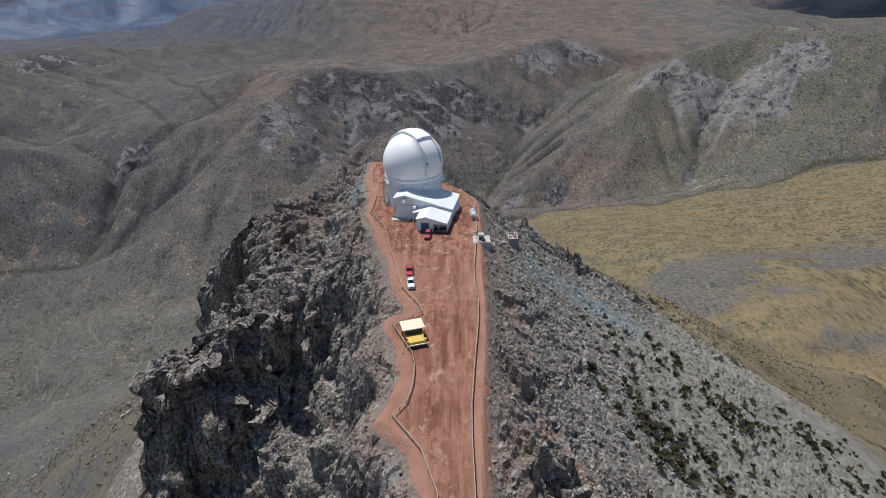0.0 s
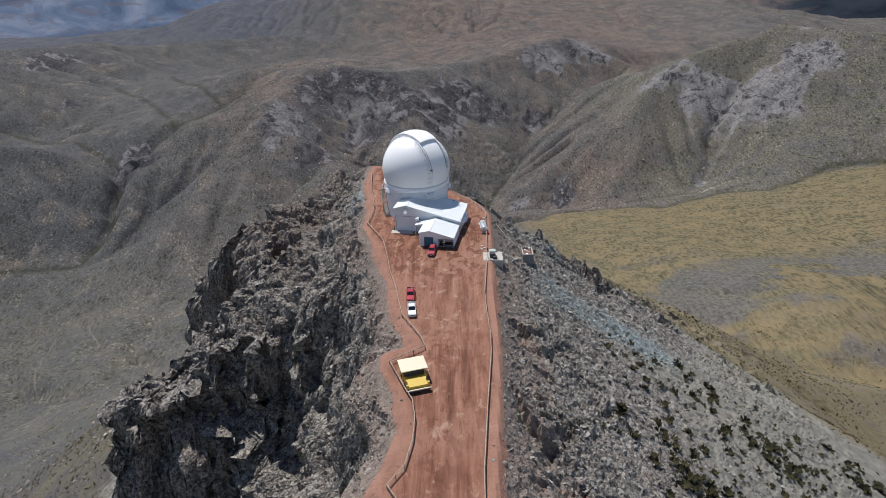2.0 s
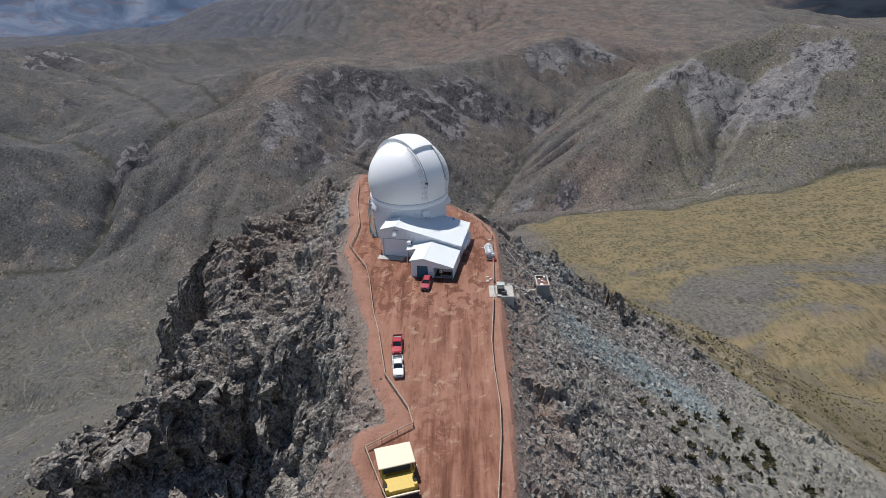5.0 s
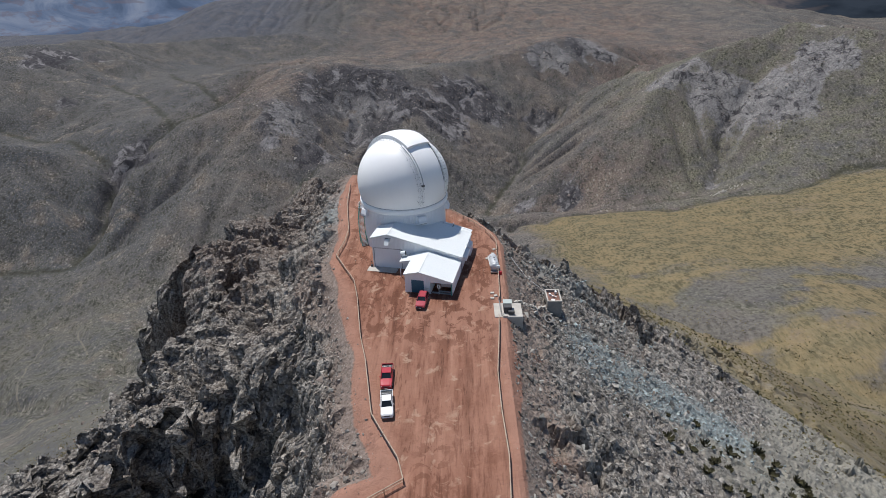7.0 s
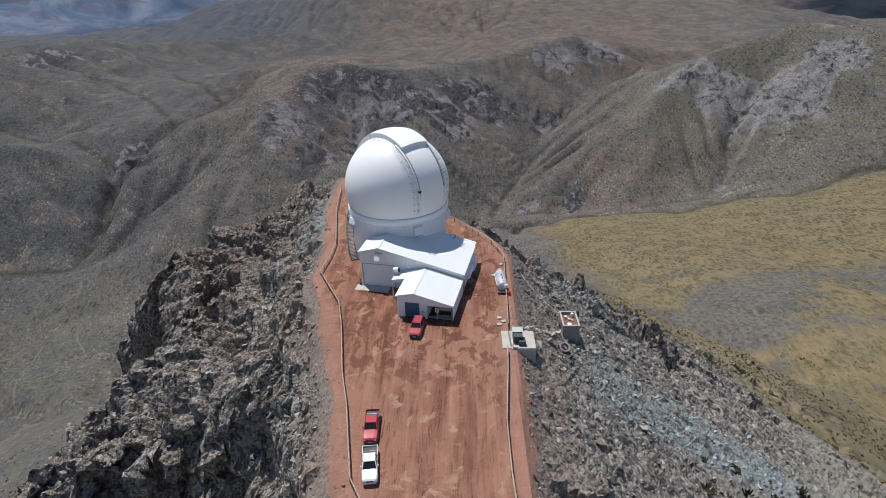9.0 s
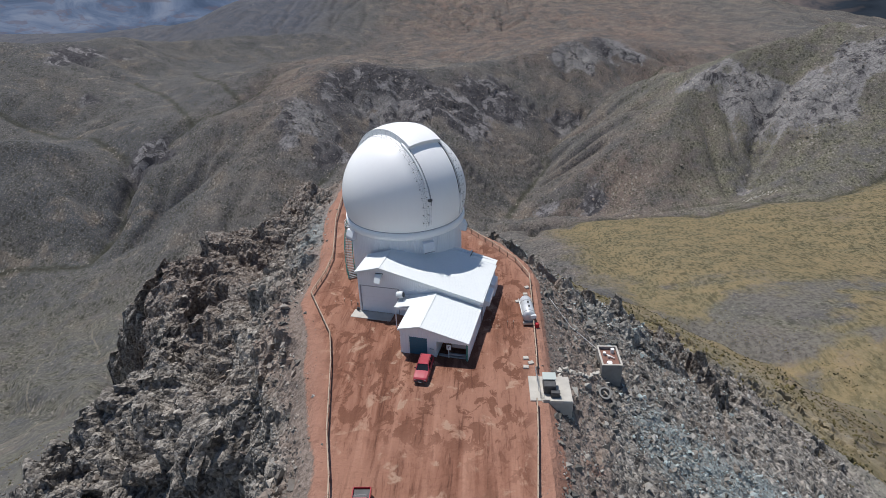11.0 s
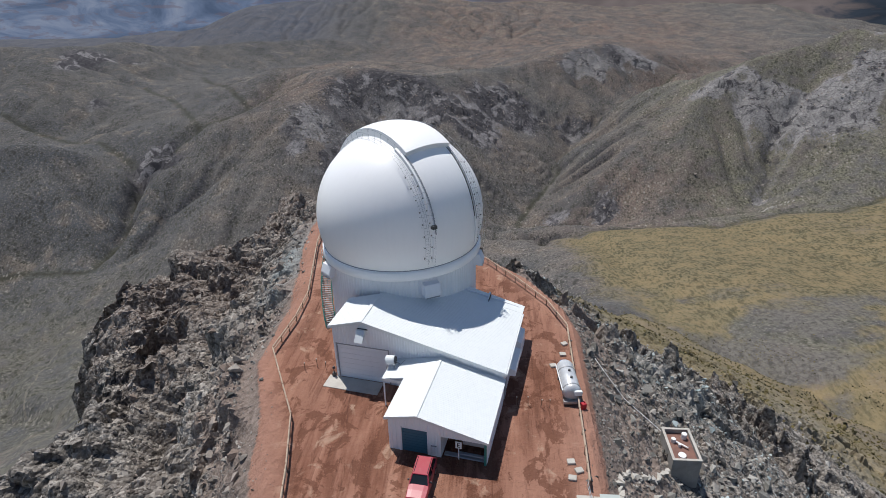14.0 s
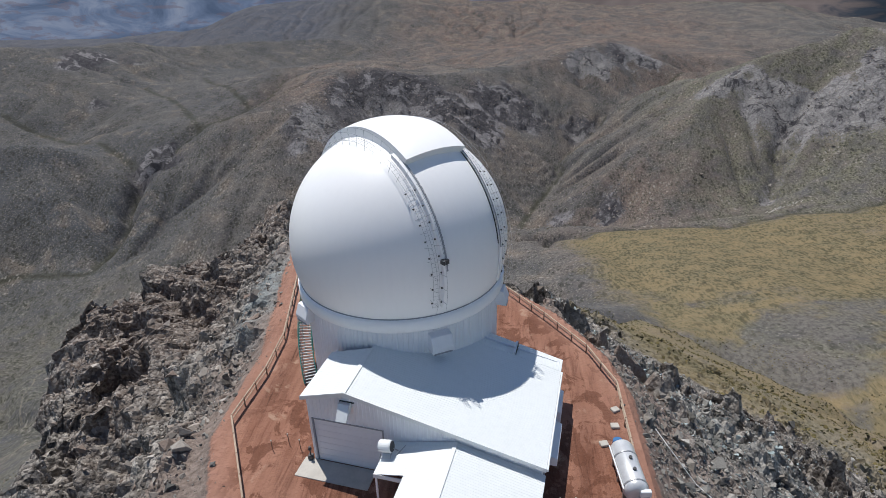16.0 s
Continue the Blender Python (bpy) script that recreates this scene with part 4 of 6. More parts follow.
def build_dome():
    dome = thing("observatory_dome", (*DOME_AT, 0), 0, "large white observatory dome with a closed shutter on a drum", "observatory dome")
    bm = bmesh.new()
    h = RING_Z - DOME_Z
    a0 = math.asin(h / DOME_R)
    lathe(bm, [(DOME_R * math.cos(a0 + (math.pi / 2 - 0.002 - a0) * i / 48), DOME_R * math.sin(a0 + (math.pi / 2 - 0.002 - a0) * i / 48)) for i in range(49)], 128)
    part("dome_shell", bm, DOME_WHITE, dome, "smooth white painted dome shell", True).matrix_basis = pose(0, 0, DOME_Z)
    turned = pose(0, 0, DOME_Z, 0, 0, SLIT_TURN)
    # raised upper shutter reaching over the top, and the lower shutter leaf below it
    bm = bmesh.new()
    arc_band(bm, -3.15, 3.15, 30.5, -82, DOME_R - 0.1, DOME_R + 0.85, 56, 10)
    bmesh.ops.bevel(bm, geom=[e for e in bm.edges if e.is_manifold and e.calc_face_angle(0) > 1.0], offset=0.06, segments=2, affect="EDGES")
    up = part("upper_shutter", bm, DOME_WHITE, dome, "raised white upper shutter arching over the slit")
    up.matrix_basis = turned
    bm = bmesh.new()
    arc_band(bm, -2.95, 2.95, 29, 103, DOME_R - 0.1, DOME_R + 0.16, 50, 10)
    part("lower_shutter", bm, DOME_WHITE, dome, "flush white lower shutter leaf").matrix_basis = turned
    for s in (-1, 1):
        bm = bmesh.new()
        arc_band(bm, s * 3.02, s * 3.42, 22, 104, DOME_R - 0.05, DOME_R + 0.34, 50, 1)
        part("slit_beam", bm, DOME_WHITE, dome).matrix_basis = turned
        bm = bmesh.new()
        arc_band(bm, s * 3.08, s * 3.16, 29, 84, DOME_R + 0.34, DOME_R + 0.42, 40, 1)
        part("shutter_rail", bm, TRIM_GREY, dome, "grey steel shutter rail").matrix_basis = turned
        bm = bmesh.new()
        arc_band(bm, s * 2.93, s * 3.0, 26, 82, DOME_R + 0.16, DOME_R + 0.23, 40, 1)
        part("rail_seal", bm, DARK_SEAL, dome, "black rubber seal").matrix_basis = turned
        # ladder with hand hoops along the slit
        bm = bmesh.new()
        for off in (3.72, 4.22):
            pts = [on_sphere(s * off, a, DOME_R + 0.22) for a in range(-40, 106, 3)]
            for p, q in zip(pts, pts[1:]):
                add_rod(bm, p, q, 0.014, 4)
        for a in np.arange(-40, 105, 2.2):
            add_rod(bm, on_sphere(s * 3.72, a, DOME_R + 0.22), on_sphere(s * 4.22, a, DOME_R + 0.22), 0.010, 4)
        part("ladder", bm, STEEL, dome, "long curved steel ladder beside the slit").matrix_basis = turned
        bm = bmesh.new()
        for off in (3.60, 4.36):
            pts = [on_sphere(s * off, a, DOME_R + 0.95) for a in range(-34, 106, 3)]
            for p, q in zip(pts, pts[1:]):
                add_rod(bm, p, q, 0.012, 4)
        for a in range(-34, 104, 7):
            for off in (3.60, 4.36):
                add_rod(bm, on_sphere(s * off, a, DOME_R), on_sphere(s * off, a, DOME_R + 0.95), 0.013, 4)
        part("handrail", bm, TRIM_GREY, dome, "thin grey handrail with stanchions").matrix_basis = turned
        for a in range(44, 106, 8):
            for off in (3.60, 4.36):
                bm = bmesh.new()
                c = on_sphere(s * off, a, DOME_R + 0.3)
                add_box(bm, c - Vector((0.06, 0.06, 0.06)), c + Vector((0.06, 0.06, 0.06)), 0.015)
                part("anchor_block", bm, PLASTIC, dome).matrix_basis = turned
    z, r = RING_Z + 0.06, DOME_R * math.cos(a0) + 0.05
    bm = bmesh.new()
    lathe(bm, [(r - 0.08, z - 0.09), (r + 0.05, z - 0.09), (r + 0.05, z + 0.06), (r - 0.08, z + 0.06), (r - 0.08, z - 0.09)], 128)
    part("joint_seal", bm, TRIM_GREY, dome, "dark joint round the foot of the dome shell")
    bm = bmesh.new()
    c = on_sphere(-3.3, 79, DOME_R + 0.45)
    add_box(bm, c - Vector((0.3, 0.25, 0.2)), c + Vector((0.3, 0.25, 0.2)), 0.05)
    part("shutter_motor", bm, PLASTIC, dome, "dark shutter drive motor").matrix_basis = turned
    # seam, ring skirt and drum
    rr = math.sqrt(DOME_R ** 2 - h ** 2)
    bm = bmesh.new()
    lathe(bm, [(rr - 0.3, RING_Z + 0.20), (rr + 0.02, RING_Z + 0.14), (rr + 0.02, RING_Z - 0.02), (rr - 0.3, RING_Z - 0.05)])
    part("ring_seal", bm, DARK_SEAL, dome, "dark seal between dome and ring", True)
    bm = bmesh.new()
    lathe(bm, [(rr - 0.3, RING_Z + 0.06), (rr + 0.12, RING_Z + 0.05), (rr + 0.30, RING_Z - 0.06), (rr + 0.34, RING_Z - 0.95), (rr + 0.28, RING_Z - 1.1), (rr - 0.35, RING_Z - 1.12)])
    ring = part("ring_skirt", bm, DOME_WHITE, dome, "white rotating ring skirt")
    for p in ring.data.polygons:
        p.use_smooth = abs(p.normal.z) < 0.4
    bm = bmesh.new()
    r0 = rr - 0.30
    seg = 132
    prof = []
    for i in range(seg):
        for f_, k in ((0.0, 0.0), (0.55, 0.0), (0.68, 0.05), (0.88, 0.05)):
            a = 2 * math.pi * (i + f_) / seg
            prof.append(((r0 + k) * math.cos(a), (r0 + k) * math.sin(a)))
    lo = [bm.verts.new((x, y, -0.3)) for x, y in prof]
    hi = [bm.verts.new((x, y, RING_Z - 0.9)) for x, y in prof]
    for i in range(len(prof)):
        j = (i + 1) % len(prof)
        bm.faces.new((lo[i], lo[j], hi[j], hi[i]))
    part("drum_wall", bm, WALL_WHITE, dome, "ribbed white steel drum wall")
    # duct hoods on the drum
    for ang, z, w, tilt in ((-63.0, 8.1, 1.9, 0), (-149.0, 8.5, 1.7, 18), (-8.0, 8.5, 1.5, 0)):
        a = radians(ang)
        m = Matrix.Translation((r0 * math.cos(a), r0 * math.sin(a), z)) @ pose(0, 0, 0, 0, 0, ang + 90 + tilt)
        bm = bmesh.new()
        add_prism(bm, [(0.2, -0.7), (-1.05, -0.75), (-1.15, -0.25), (-0.75, 0.75), (0.2, 0.85)], -w / 2, w / 2, axis="x")
        bmesh.ops.bevel(bm, geom=bm.edges[:], offset=0.03, segments=1, affect="EDGES")
        part("duct_hood", bm, WALL_WHITE, dome, "white sheet metal duct hood").matrix_basis = m
        bm = bmesh.new()
        add_box(bm, (-w / 2 + 0.12, -1.13, -0.82), (w / 2 - 0.12, -0.55, -0.70), 0.02)
        part("hood_grille", bm, TRIM_GREY, dome, "grey hood grille").matrix_basis = m
    return dome


build_dome()

SITE = (-15.5, 175.3)
TURN = -11.0


def site(u, v, z=0.0):
    a = radians(TURN)
    return (SITE[0] + u * math.cos(a) - v * math.sin(a), SITE[1] + u * math.sin(a) + v * math.cos(a), z)


def ribbed_wall(bm, a, b, z0, top_a, top_b, thick=0.15, pitch=0.3, rib=0.03):
    """A wall of ribbed sheet from a to b; its top runs straight from top_a to top_b."""
    a, b = Vector((*a, 0)), Vector((*b, 0))
    d = b - a
    n = Vector((d.y, -d.x, 0)).normalized()
    count = max(1, int(d.length / pitch))
    prof = []
    for i in range(count):
        prof += [(i / count, 0.0), ((i + 0.6) / count, 0.0), ((i + 0.7) / count, rib), ((i + 0.9) / count, rib)]
    prof.append((1.0, 0.0))
    rows = []
    for s, h in prof:
        p = a.lerp(b, s)
        top = top_a + (top_b - top_a) * s
        f_, k = p + n * h, p - n * thick
        rows.append([bm.verts.new((f_.x, f_.y, z0)), bm.verts.new((f_.x, f_.y, top)), bm.verts.new((k.x, k.y, z0)), bm.verts.new((k.x, k.y, top))])
    for p, q in zip(rows, rows[1:]):
        bm.faces.new((p[0], q[0], q[1], p[1]))
        bm.faces.new((p[2], p[3], q[3], q[2]))
        bm.faces.new((p[1], q[1], q[3], p[3]))
        bm.faces.new((p[0], p[2], q[2], q[0]))
    for p in (rows[0], rows[-1]):
        bm.faces.new((p[0], p[1], p[3], p[2]))


def build_hall():
    """The hall before the drum: a wide low-pitched gable, door, hood and slab."""
    hall = thing("observatory_hall", (*SITE, 0), TURN, "white ribbed-steel service hall with a low pitched roof beside the dome", "building")
    L, R, PK, EL, ER, TOP, D = -0.1, 18.6, 3.4, 6.95, 4.15, 7.95, 12.6
    dl, dr, dh = 0.15, 6.3, 4.6
    pitch = (TOP - EL) / (PK - L)
    fall = (TOP - ER) / (R - PK)

    def under(u):
        return TOP - (PK - u) * pitch if u < PK else TOP - (u - PK) * fall

    for a, b, z0 in ((L, dl, -0.3), (dl, PK, dh), (PK, dr, dh), (dr, R, -0.3)):
        bm = bmesh.new()
        ribbed_wall(bm, (a, 0), (b, 0), z0, under(a) - 0.05, under(b) - 0.05)
        part("front_wall", bm, WALL_WHITE, hall)
    bm = bmesh.new()
    ribbed_wall(bm, (L, 6.0), (L, 0.15), -0.3, EL - 0.05, EL - 0.05)
    part("side_wall", bm, WALL_WHITE, hall)
    bm = bmesh.new()
    ribbed_wall(bm, (R, 0.15), (R, D), -0.3, ER - 0.05, ER - 0.05)
    part("side_wall", bm, WALL_WHITE, hall)
    bm = bmesh.new()
    ribbed_wall(bm, (R, D), (6.0, D), -0.3, ER - 0.05, under(6.0) - 0.05)
    part("back_wall", bm, WALL_WHITE, hall)
    o = 0.32
    bm = bmesh.new()
    sheet(bm, (PK, -o, TOP), (PK, 11.2, TOP), (R + o, 11.2, under(R + o)), (R + o, -o, under(R + o)))
    part("roof_sheet", bm, ROOF_WHITE, hall, "long white ribbed roof slope")
    bm = bmesh.new()
    sheet(bm, (PK, -o, TOP), (PK, 5.6, TOP), (L - o, 5.6, under(L - o)), (L - o, -o, under(L - o)))
    part("roof_sheet", bm, ROOF_WHITE, hall, "short white ribbed roof slope")
    # hipped strip at the back of the long slope
    bm = bmesh.new()
    sheet(bm, (8.0, 11.2, under(8.0) + 0.02), (R + o, 11.2, under(R + o) + 0.02), (R + o, D + 0.5, under(R + o) - 0.15), (8.0, D + 1.8, under(8.0) - 0.75))
    part("roof_sheet", bm, ROOF_WHITE, hall, "back roof strip falling away")
    bm = bmesh.new()
    add_box(bm, (PK - 0.18, -o - 0.02, TOP - 0.02), (PK + 0.18, 5.4, TOP + 0.055), 0.02)
    part("ridge_cap", bm, ROOF_WHITE, hall)
    bm = bmesh.new()
    add_box(bm, (14.6, 11.25, ER - 0.2), (14.78, 13.0, 5.45), 0.02)
    part("parapet", bm, WALL_WHITE, hall, "short white parapet wall")
    bm = bmesh.new()
    add_box(bm, (14.79, 11.25, ER), (14.83, 12.9, 5.38), 0.008)
    part("parapet_flashing", bm, DARK_SEAL, hall, "dark flashing")
    # verge boards and eave gutter
    for u0, z0, u1, z1 in ((L - o, under(L - o), PK, TOP), (PK, TOP, R + o, under(R + o))):
        bm = bmesh.new()
        q = [(u0, z0 - 0.30), (u1, z1 - 0.30), (u1, z1 + 0.06), (u0, z0 + 0.06)]
        add_prism(bm, q, -o - 0.06, -o)
        part("verge_board", bm, ROOF_WHITE, hall)
    bm = bmesh.new()
    add_box(bm, (R + o, -o, under(R + o) - 0.26), (R + o + 0.16, 11.2, under(R + o) - 0.03), 0.03)
    part("gutter", bm, ROOF_WHITE, hall)
    # sliding door in its frame
    bm = bmesh.new()
    add_box(bm, (dl + 0.12, 0.10, 0.0), (dr - 0.12, 0.18, dh - 0.12), 0.01)
    door = part("door", bm, WALL_WHITE, hall, "large white roller door, closed")
    for i in range(1, 7):
        z = dh * i / 7
        bm = bmesh.new()
        add_box(bm, (dl + 0.14, 0.075, z - 0.02), (dr - 0.14, 0.098, z + 0.02), 0.005)
        part("slat", bm, WALL_WHITE, door)
    for lo, hi in (((dl, -0.06, 0), (dl + 0.12, 0.2, dh)), ((dr - 0.12, -0.06, 0), (dr, 0.2, dh)), ((dl, -0.06, dh - 0.12), (dr, 0.2, dh))):
        bm = bmesh.new()
        add_box(bm, lo, hi, 0.015)
        part("door_frame", bm, TRIM_GREY, hall, "grey steel door frame")
    bm = bmesh.new()
    add_prism(bm, [(-0.45, 0.0), (-1.2, -1.0), (-1.24, -1.06), (-1.1, -1.06), (0.0, -0.55), (0.0, -0.1)], 2.95, 3.85, axis="x")
    ob = part("window_hood", bm, ROOF_WHITE, hall, "tilted white vent hood")
    ob.matrix_basis = pose(0, -0.03, 6.95)
    bm = bmesh.new()
    add_box(bm, (2.85, -0.08, 6.80), (4.05, 0.0, 6.92), 0.01)
    part("hood_flashing", bm, DARK_SEAL, hall)
    bm = bmesh.new()
    add_box(bm, (-0.95, -2.05, -0.25), (5.4, -0.02, 0.07), 0.02)
    part("apron_slab", bm, CONCRETE, hall, "pale concrete apron before the door")
    # lean-to vents and cabinets on the far long side
    for v0, v1, h0, h1, dep in ((2.2, 6.2, 1.9, 3.0, 0.95), (8.2, 11.2, 0.0, 2.3, 0.7)):
        bm = bmesh.new()
        add_prism(bm, [(R + 0.02, h0), (R + dep, h0), (R + dep, h1 - 0.35), (R + 0.02, h1)], v0, v1)
        bmesh.ops.bevel(bm, geom=bm.edges[:], offset=0.03, segments=1, affect="EDGES")
        part("vent_cabinet", bm, WALL_WHITE, hall, "white vent cabinet on the side wall")
    bm = bmesh.new()
    add_box(bm, (R + 0.02, 0.6, 0.0), (R + 0.10, 1.7, 2.1), 0.01)
    part("side_door", bm, TRIM_GREY, hall, "grey steel side door")
    bm = bmesh.new()
    add_rod(bm, (-0.42, -0.1, 1.1), (-0.42, -0.1, 1.35), 0.16, 12, 0.1)
    add_rod(bm, (-0.42, -0.1, 0.25), (-0.42, -0.1, 1.1), 0.05, 8)
    add_box(bm, (-0.62, -0.3, 0.0), (-0.22, 0.1, 0.5), 0.04)
    part("door_bollard", bm, PLASTIC, hall, "dark bollard with a pale lamp head")


def build_garage():
    g = thing("garage_building", (*SITE, 0), TURN, "low white steel garage with a blue door and an open bay", "building")
    L, PK, R, F, EL, TOP, ER = 9.25, 12.15, 18.65, -8.75, 4.15, 4.85, 3.2
    s1, s2 = (TOP - EL) / (PK - L), (TOP - ER) / (R - PK)

    def under(u):
        return TOP - (PK - u) * s1 if u < PK else TOP - (u - PK) * s2

    dl, dr, dh = 10.45, 13.15, 2.95
    bay = 14.35
    for a, b, z0 in ((L, dl, -0.2), (dl, PK, dh), (PK, dr, dh), (dr, bay, -0.2), (bay, R, 2.55)):
        bm = bmesh.new()
        ribbed_wall(bm, (a, F), (b, F), z0, under(a) - 0.05, under(b) - 0.05)
        part("front_wall", bm, WALL_WHITE, g)
    for (a, b, za, zb) in (((L, -3.6), (L, F + 0.15), EL, EL), ((R, F + 0.2), (R, -0.05), ER, ER)):
        bm = bmesh.new()
        ribbed_wall(bm, a, b, -0.2, za - 0.05, zb - 0.05)
        part("side_wall", bm, WALL_WHITE, g)
    for a, b in (((bay, F + 0.15), (bay, -4.5)), ((bay, -4.5), (R - 0.16, -4.5))):
        bm = bmesh.new()
        ribbed_wall(bm, a, b, -0.2, 3.1, 3.1)
        part("bay_wall", bm, WALL_WHITE, g, "shaded inner wall of the open bay")
    o = 0.42
    bm = bmesh.new()
    sheet(bm, (PK, F - o, TOP), (PK, -0.05, TOP), (R + 0.25, -0.05, under(R + 0.25)), (R + 0.25, F - o, under(R + 0.25)))
    part("roof_sheet", bm, ROOF_WHITE, g, "long white ribbed roof slope")
    bm = bmesh.new()
    sheet(bm, (PK, F - o, TOP), (PK, -0.05, TOP), (L - 0.2, -0.05, under(L - 0.2)), (L - 0.2, F - o, under(L - 0.2)))
    part("roof_sheet", bm, ROOF_WHITE, g, "short white ribbed roof slope")
    bm = bmesh.new()
    sheet(bm, (L - 0.2, -3.4, under(L - 0.2) - 0.01), (L - 0.2, -0.05, under(L - 0.2) - 0.01), (6.7, -0.05, 3.62), (6.7, -3.4, 3.62))
    part("canopy_roof", bm, ROOF_WHITE, g, "small white canopy roof between the buildings")
    for v in (-3.3,):
        bm = bmesh.new()
        add_box(bm, (6.75, v, 0), (6.9, v + 0.15, 3.55), 0.02)
        part("canopy_post", bm, WALL_WHITE, g)
    bm = bmesh.new()
    add_box(bm, (6.7, -3.45, 3.30), (L - 0.2, -3.38, 3.66), 0.01)
    part("canopy_fascia", bm, ROOF_WHITE, g)
    bm = bmesh.new()
    add_box(bm, (PK - 0.16, F - o - 0.02, TOP - 0.01), (PK + 0.16, -0.1, TOP + 0.05), 0.02)
    part("ridge_cap", bm, ROOF_WHITE, g)
    for u0, u1 in ((L - 0.2, PK), (PK, R + 0.25)):
        bm = bmesh.new()
        add_prism(bm, [(u0, under(u0) - 0.24), (u1, under(u1) - 0.24), (u1, under(u1) + 0.05), (u0, under(u0) + 0.05)], F - o - 0.05, F - o)
        part("verge_board", bm, ROOF_WHITE, g)
    bm = bmesh.new()
    add_box(bm, (dl + 0.1, F + 0.05, 0.0), (dr - 0.1, F + 0.12, dh - 0.1), 0.01)
    door = part("door", bm, BLUE_DOOR, g, "closed blue roller door")
    for i in range(1, 9):
        bm = bmesh.new()
        add_box(bm, (dl + 0.12, F + 0.02, dh * i / 9 - 0.015), (dr - 0.12, F + 0.048, dh * i / 9 + 0.015), 0.004)
        part("slat", bm, BLUE_DOOR, door)
    for lo, hi in (((dl, F - 0.05, 0), (dl + 0.1, F + 0.15, dh)), ((dr - 0.1, F - 0.05, 0), (dr, F + 0.15, dh)), ((dl, F - 0.05, dh - 0.1), (dr, F + 0.15, dh))):
        bm = bmesh.new()
        add_box(bm, lo, hi, 0.01)
        part("door_frame", bm, WALL_WHITE, g)
    bm = bmesh.new()
    add_box(bm, (R - 0.22, F - 0.02, -0.1), (R - 0.02, F + 0.2, 2.9), 0.02)
    part("corner_post", bm, GREEN_RAIL, g, "green steel corner post")
    bm = bmesh.new()
    add_box(bm, (13.4, F - 0.14, 1.25), (13.95, F - 0.05, 1.33), 0.01)
    part("name_bar", bm, TRIM_GREY, g, "small dark plate")
    bm = bmesh.new()
    add_box(bm, (16.3, F + 0.6, 1.5), (R - 0.3, F + 0.68, 2.35), 0.01)
    part("bay_panel", bm, TRIM_GREY, g, "grey panel across the bay")
    bm = bmesh.new()
    add_box(bm, (bay + 0.2, F + 0.3, 0.0), (R - 0.3, F + 0.75, 0.16), 0.02)
    add_box(bm, (16.0, F + 0.2, 0.55), (R - 0.3, F + 0.5, 0.7), 0.02)
    part("bay_bench", bm, TRIM_GREY, g, "long grey bench in the bay")


build_hall()
build_garage()


def build_sign():
    s = thing("letter_sign", site(16.0, -8.6, 0), TURN, "white sign with a black letter on a post", "sign")
    bm = bmesh.new()
    add_box(bm, (-0.3, -0.03, 1.35), (0.3, 0.03, 2.15), 0.01)
    part("board", bm, SIGN_WHITE, s)
    bm = bmesh.new()
    add_box(bm, (-0.05, -0.03, 0.0), (0.05, 0.03, 1.35), 0.01)
    part("post", bm, SIGN_WHITE, s)
    bm = bmesh.new()
    for lo, hi in (((-0.14, 1.50), (-0.06, 2.02)), ((-0.14, 1.94), (0.14, 2.02)), ((-0.14, 1.72), (0.10, 1.80)), ((-0.14, 1.50), (0.14, 1.58))):
        add_box(bm, (lo[0], -0.04, lo[1]), (hi[0], -0.031, hi[1]))
    part("letter", bm, BLACK, s, "black capital E")


build_sign()


def build_roof_unit():
    d = thing("roof_horn", site(7.05, -1.2, 3.72), TURN, "white drum-shaped roof unit on a bracket above the canopy", "roof unit")
    bm = bmesh.new()
    add_rod(bm, (-0.5, -0.25, 0.75), (0.45, -0.25, 0.9), 0.48, 20)
    bmesh.ops.bevel(bm, geom=[e for e in bm.edges if e.calc_face_angle(0) > 1], offset=0.04, segments=2, affect="EDGES")
    part("drum", bm, ROOF_WHITE, d, "white round drum")
    bm = bmesh.new()
    add_rod(bm, (0.46, -0.25, 0.9), (0.52, -0.25, 0.91), 0.4, 20)
    part("grille", bm, PLASTIC, d, "dark round grille")
    bm = bmesh.new()
    for x in (-0.3, 0.5):
        add_rod(bm, (x, -0.25, 0.75), (x + 0.3, 0.3, 0.0), 0.04, 6)
        add_rod(bm, (x, -0.25, 0.75), (x - 0.1, -0.7, -0.06), 0.04, 6)
    add_rod(bm, (0.6, -0.6, 0.0), (1.3, 0.5, 0.5), 0.03, 6)
    part("bracket", bm, STEEL, d)


build_roof_unit()


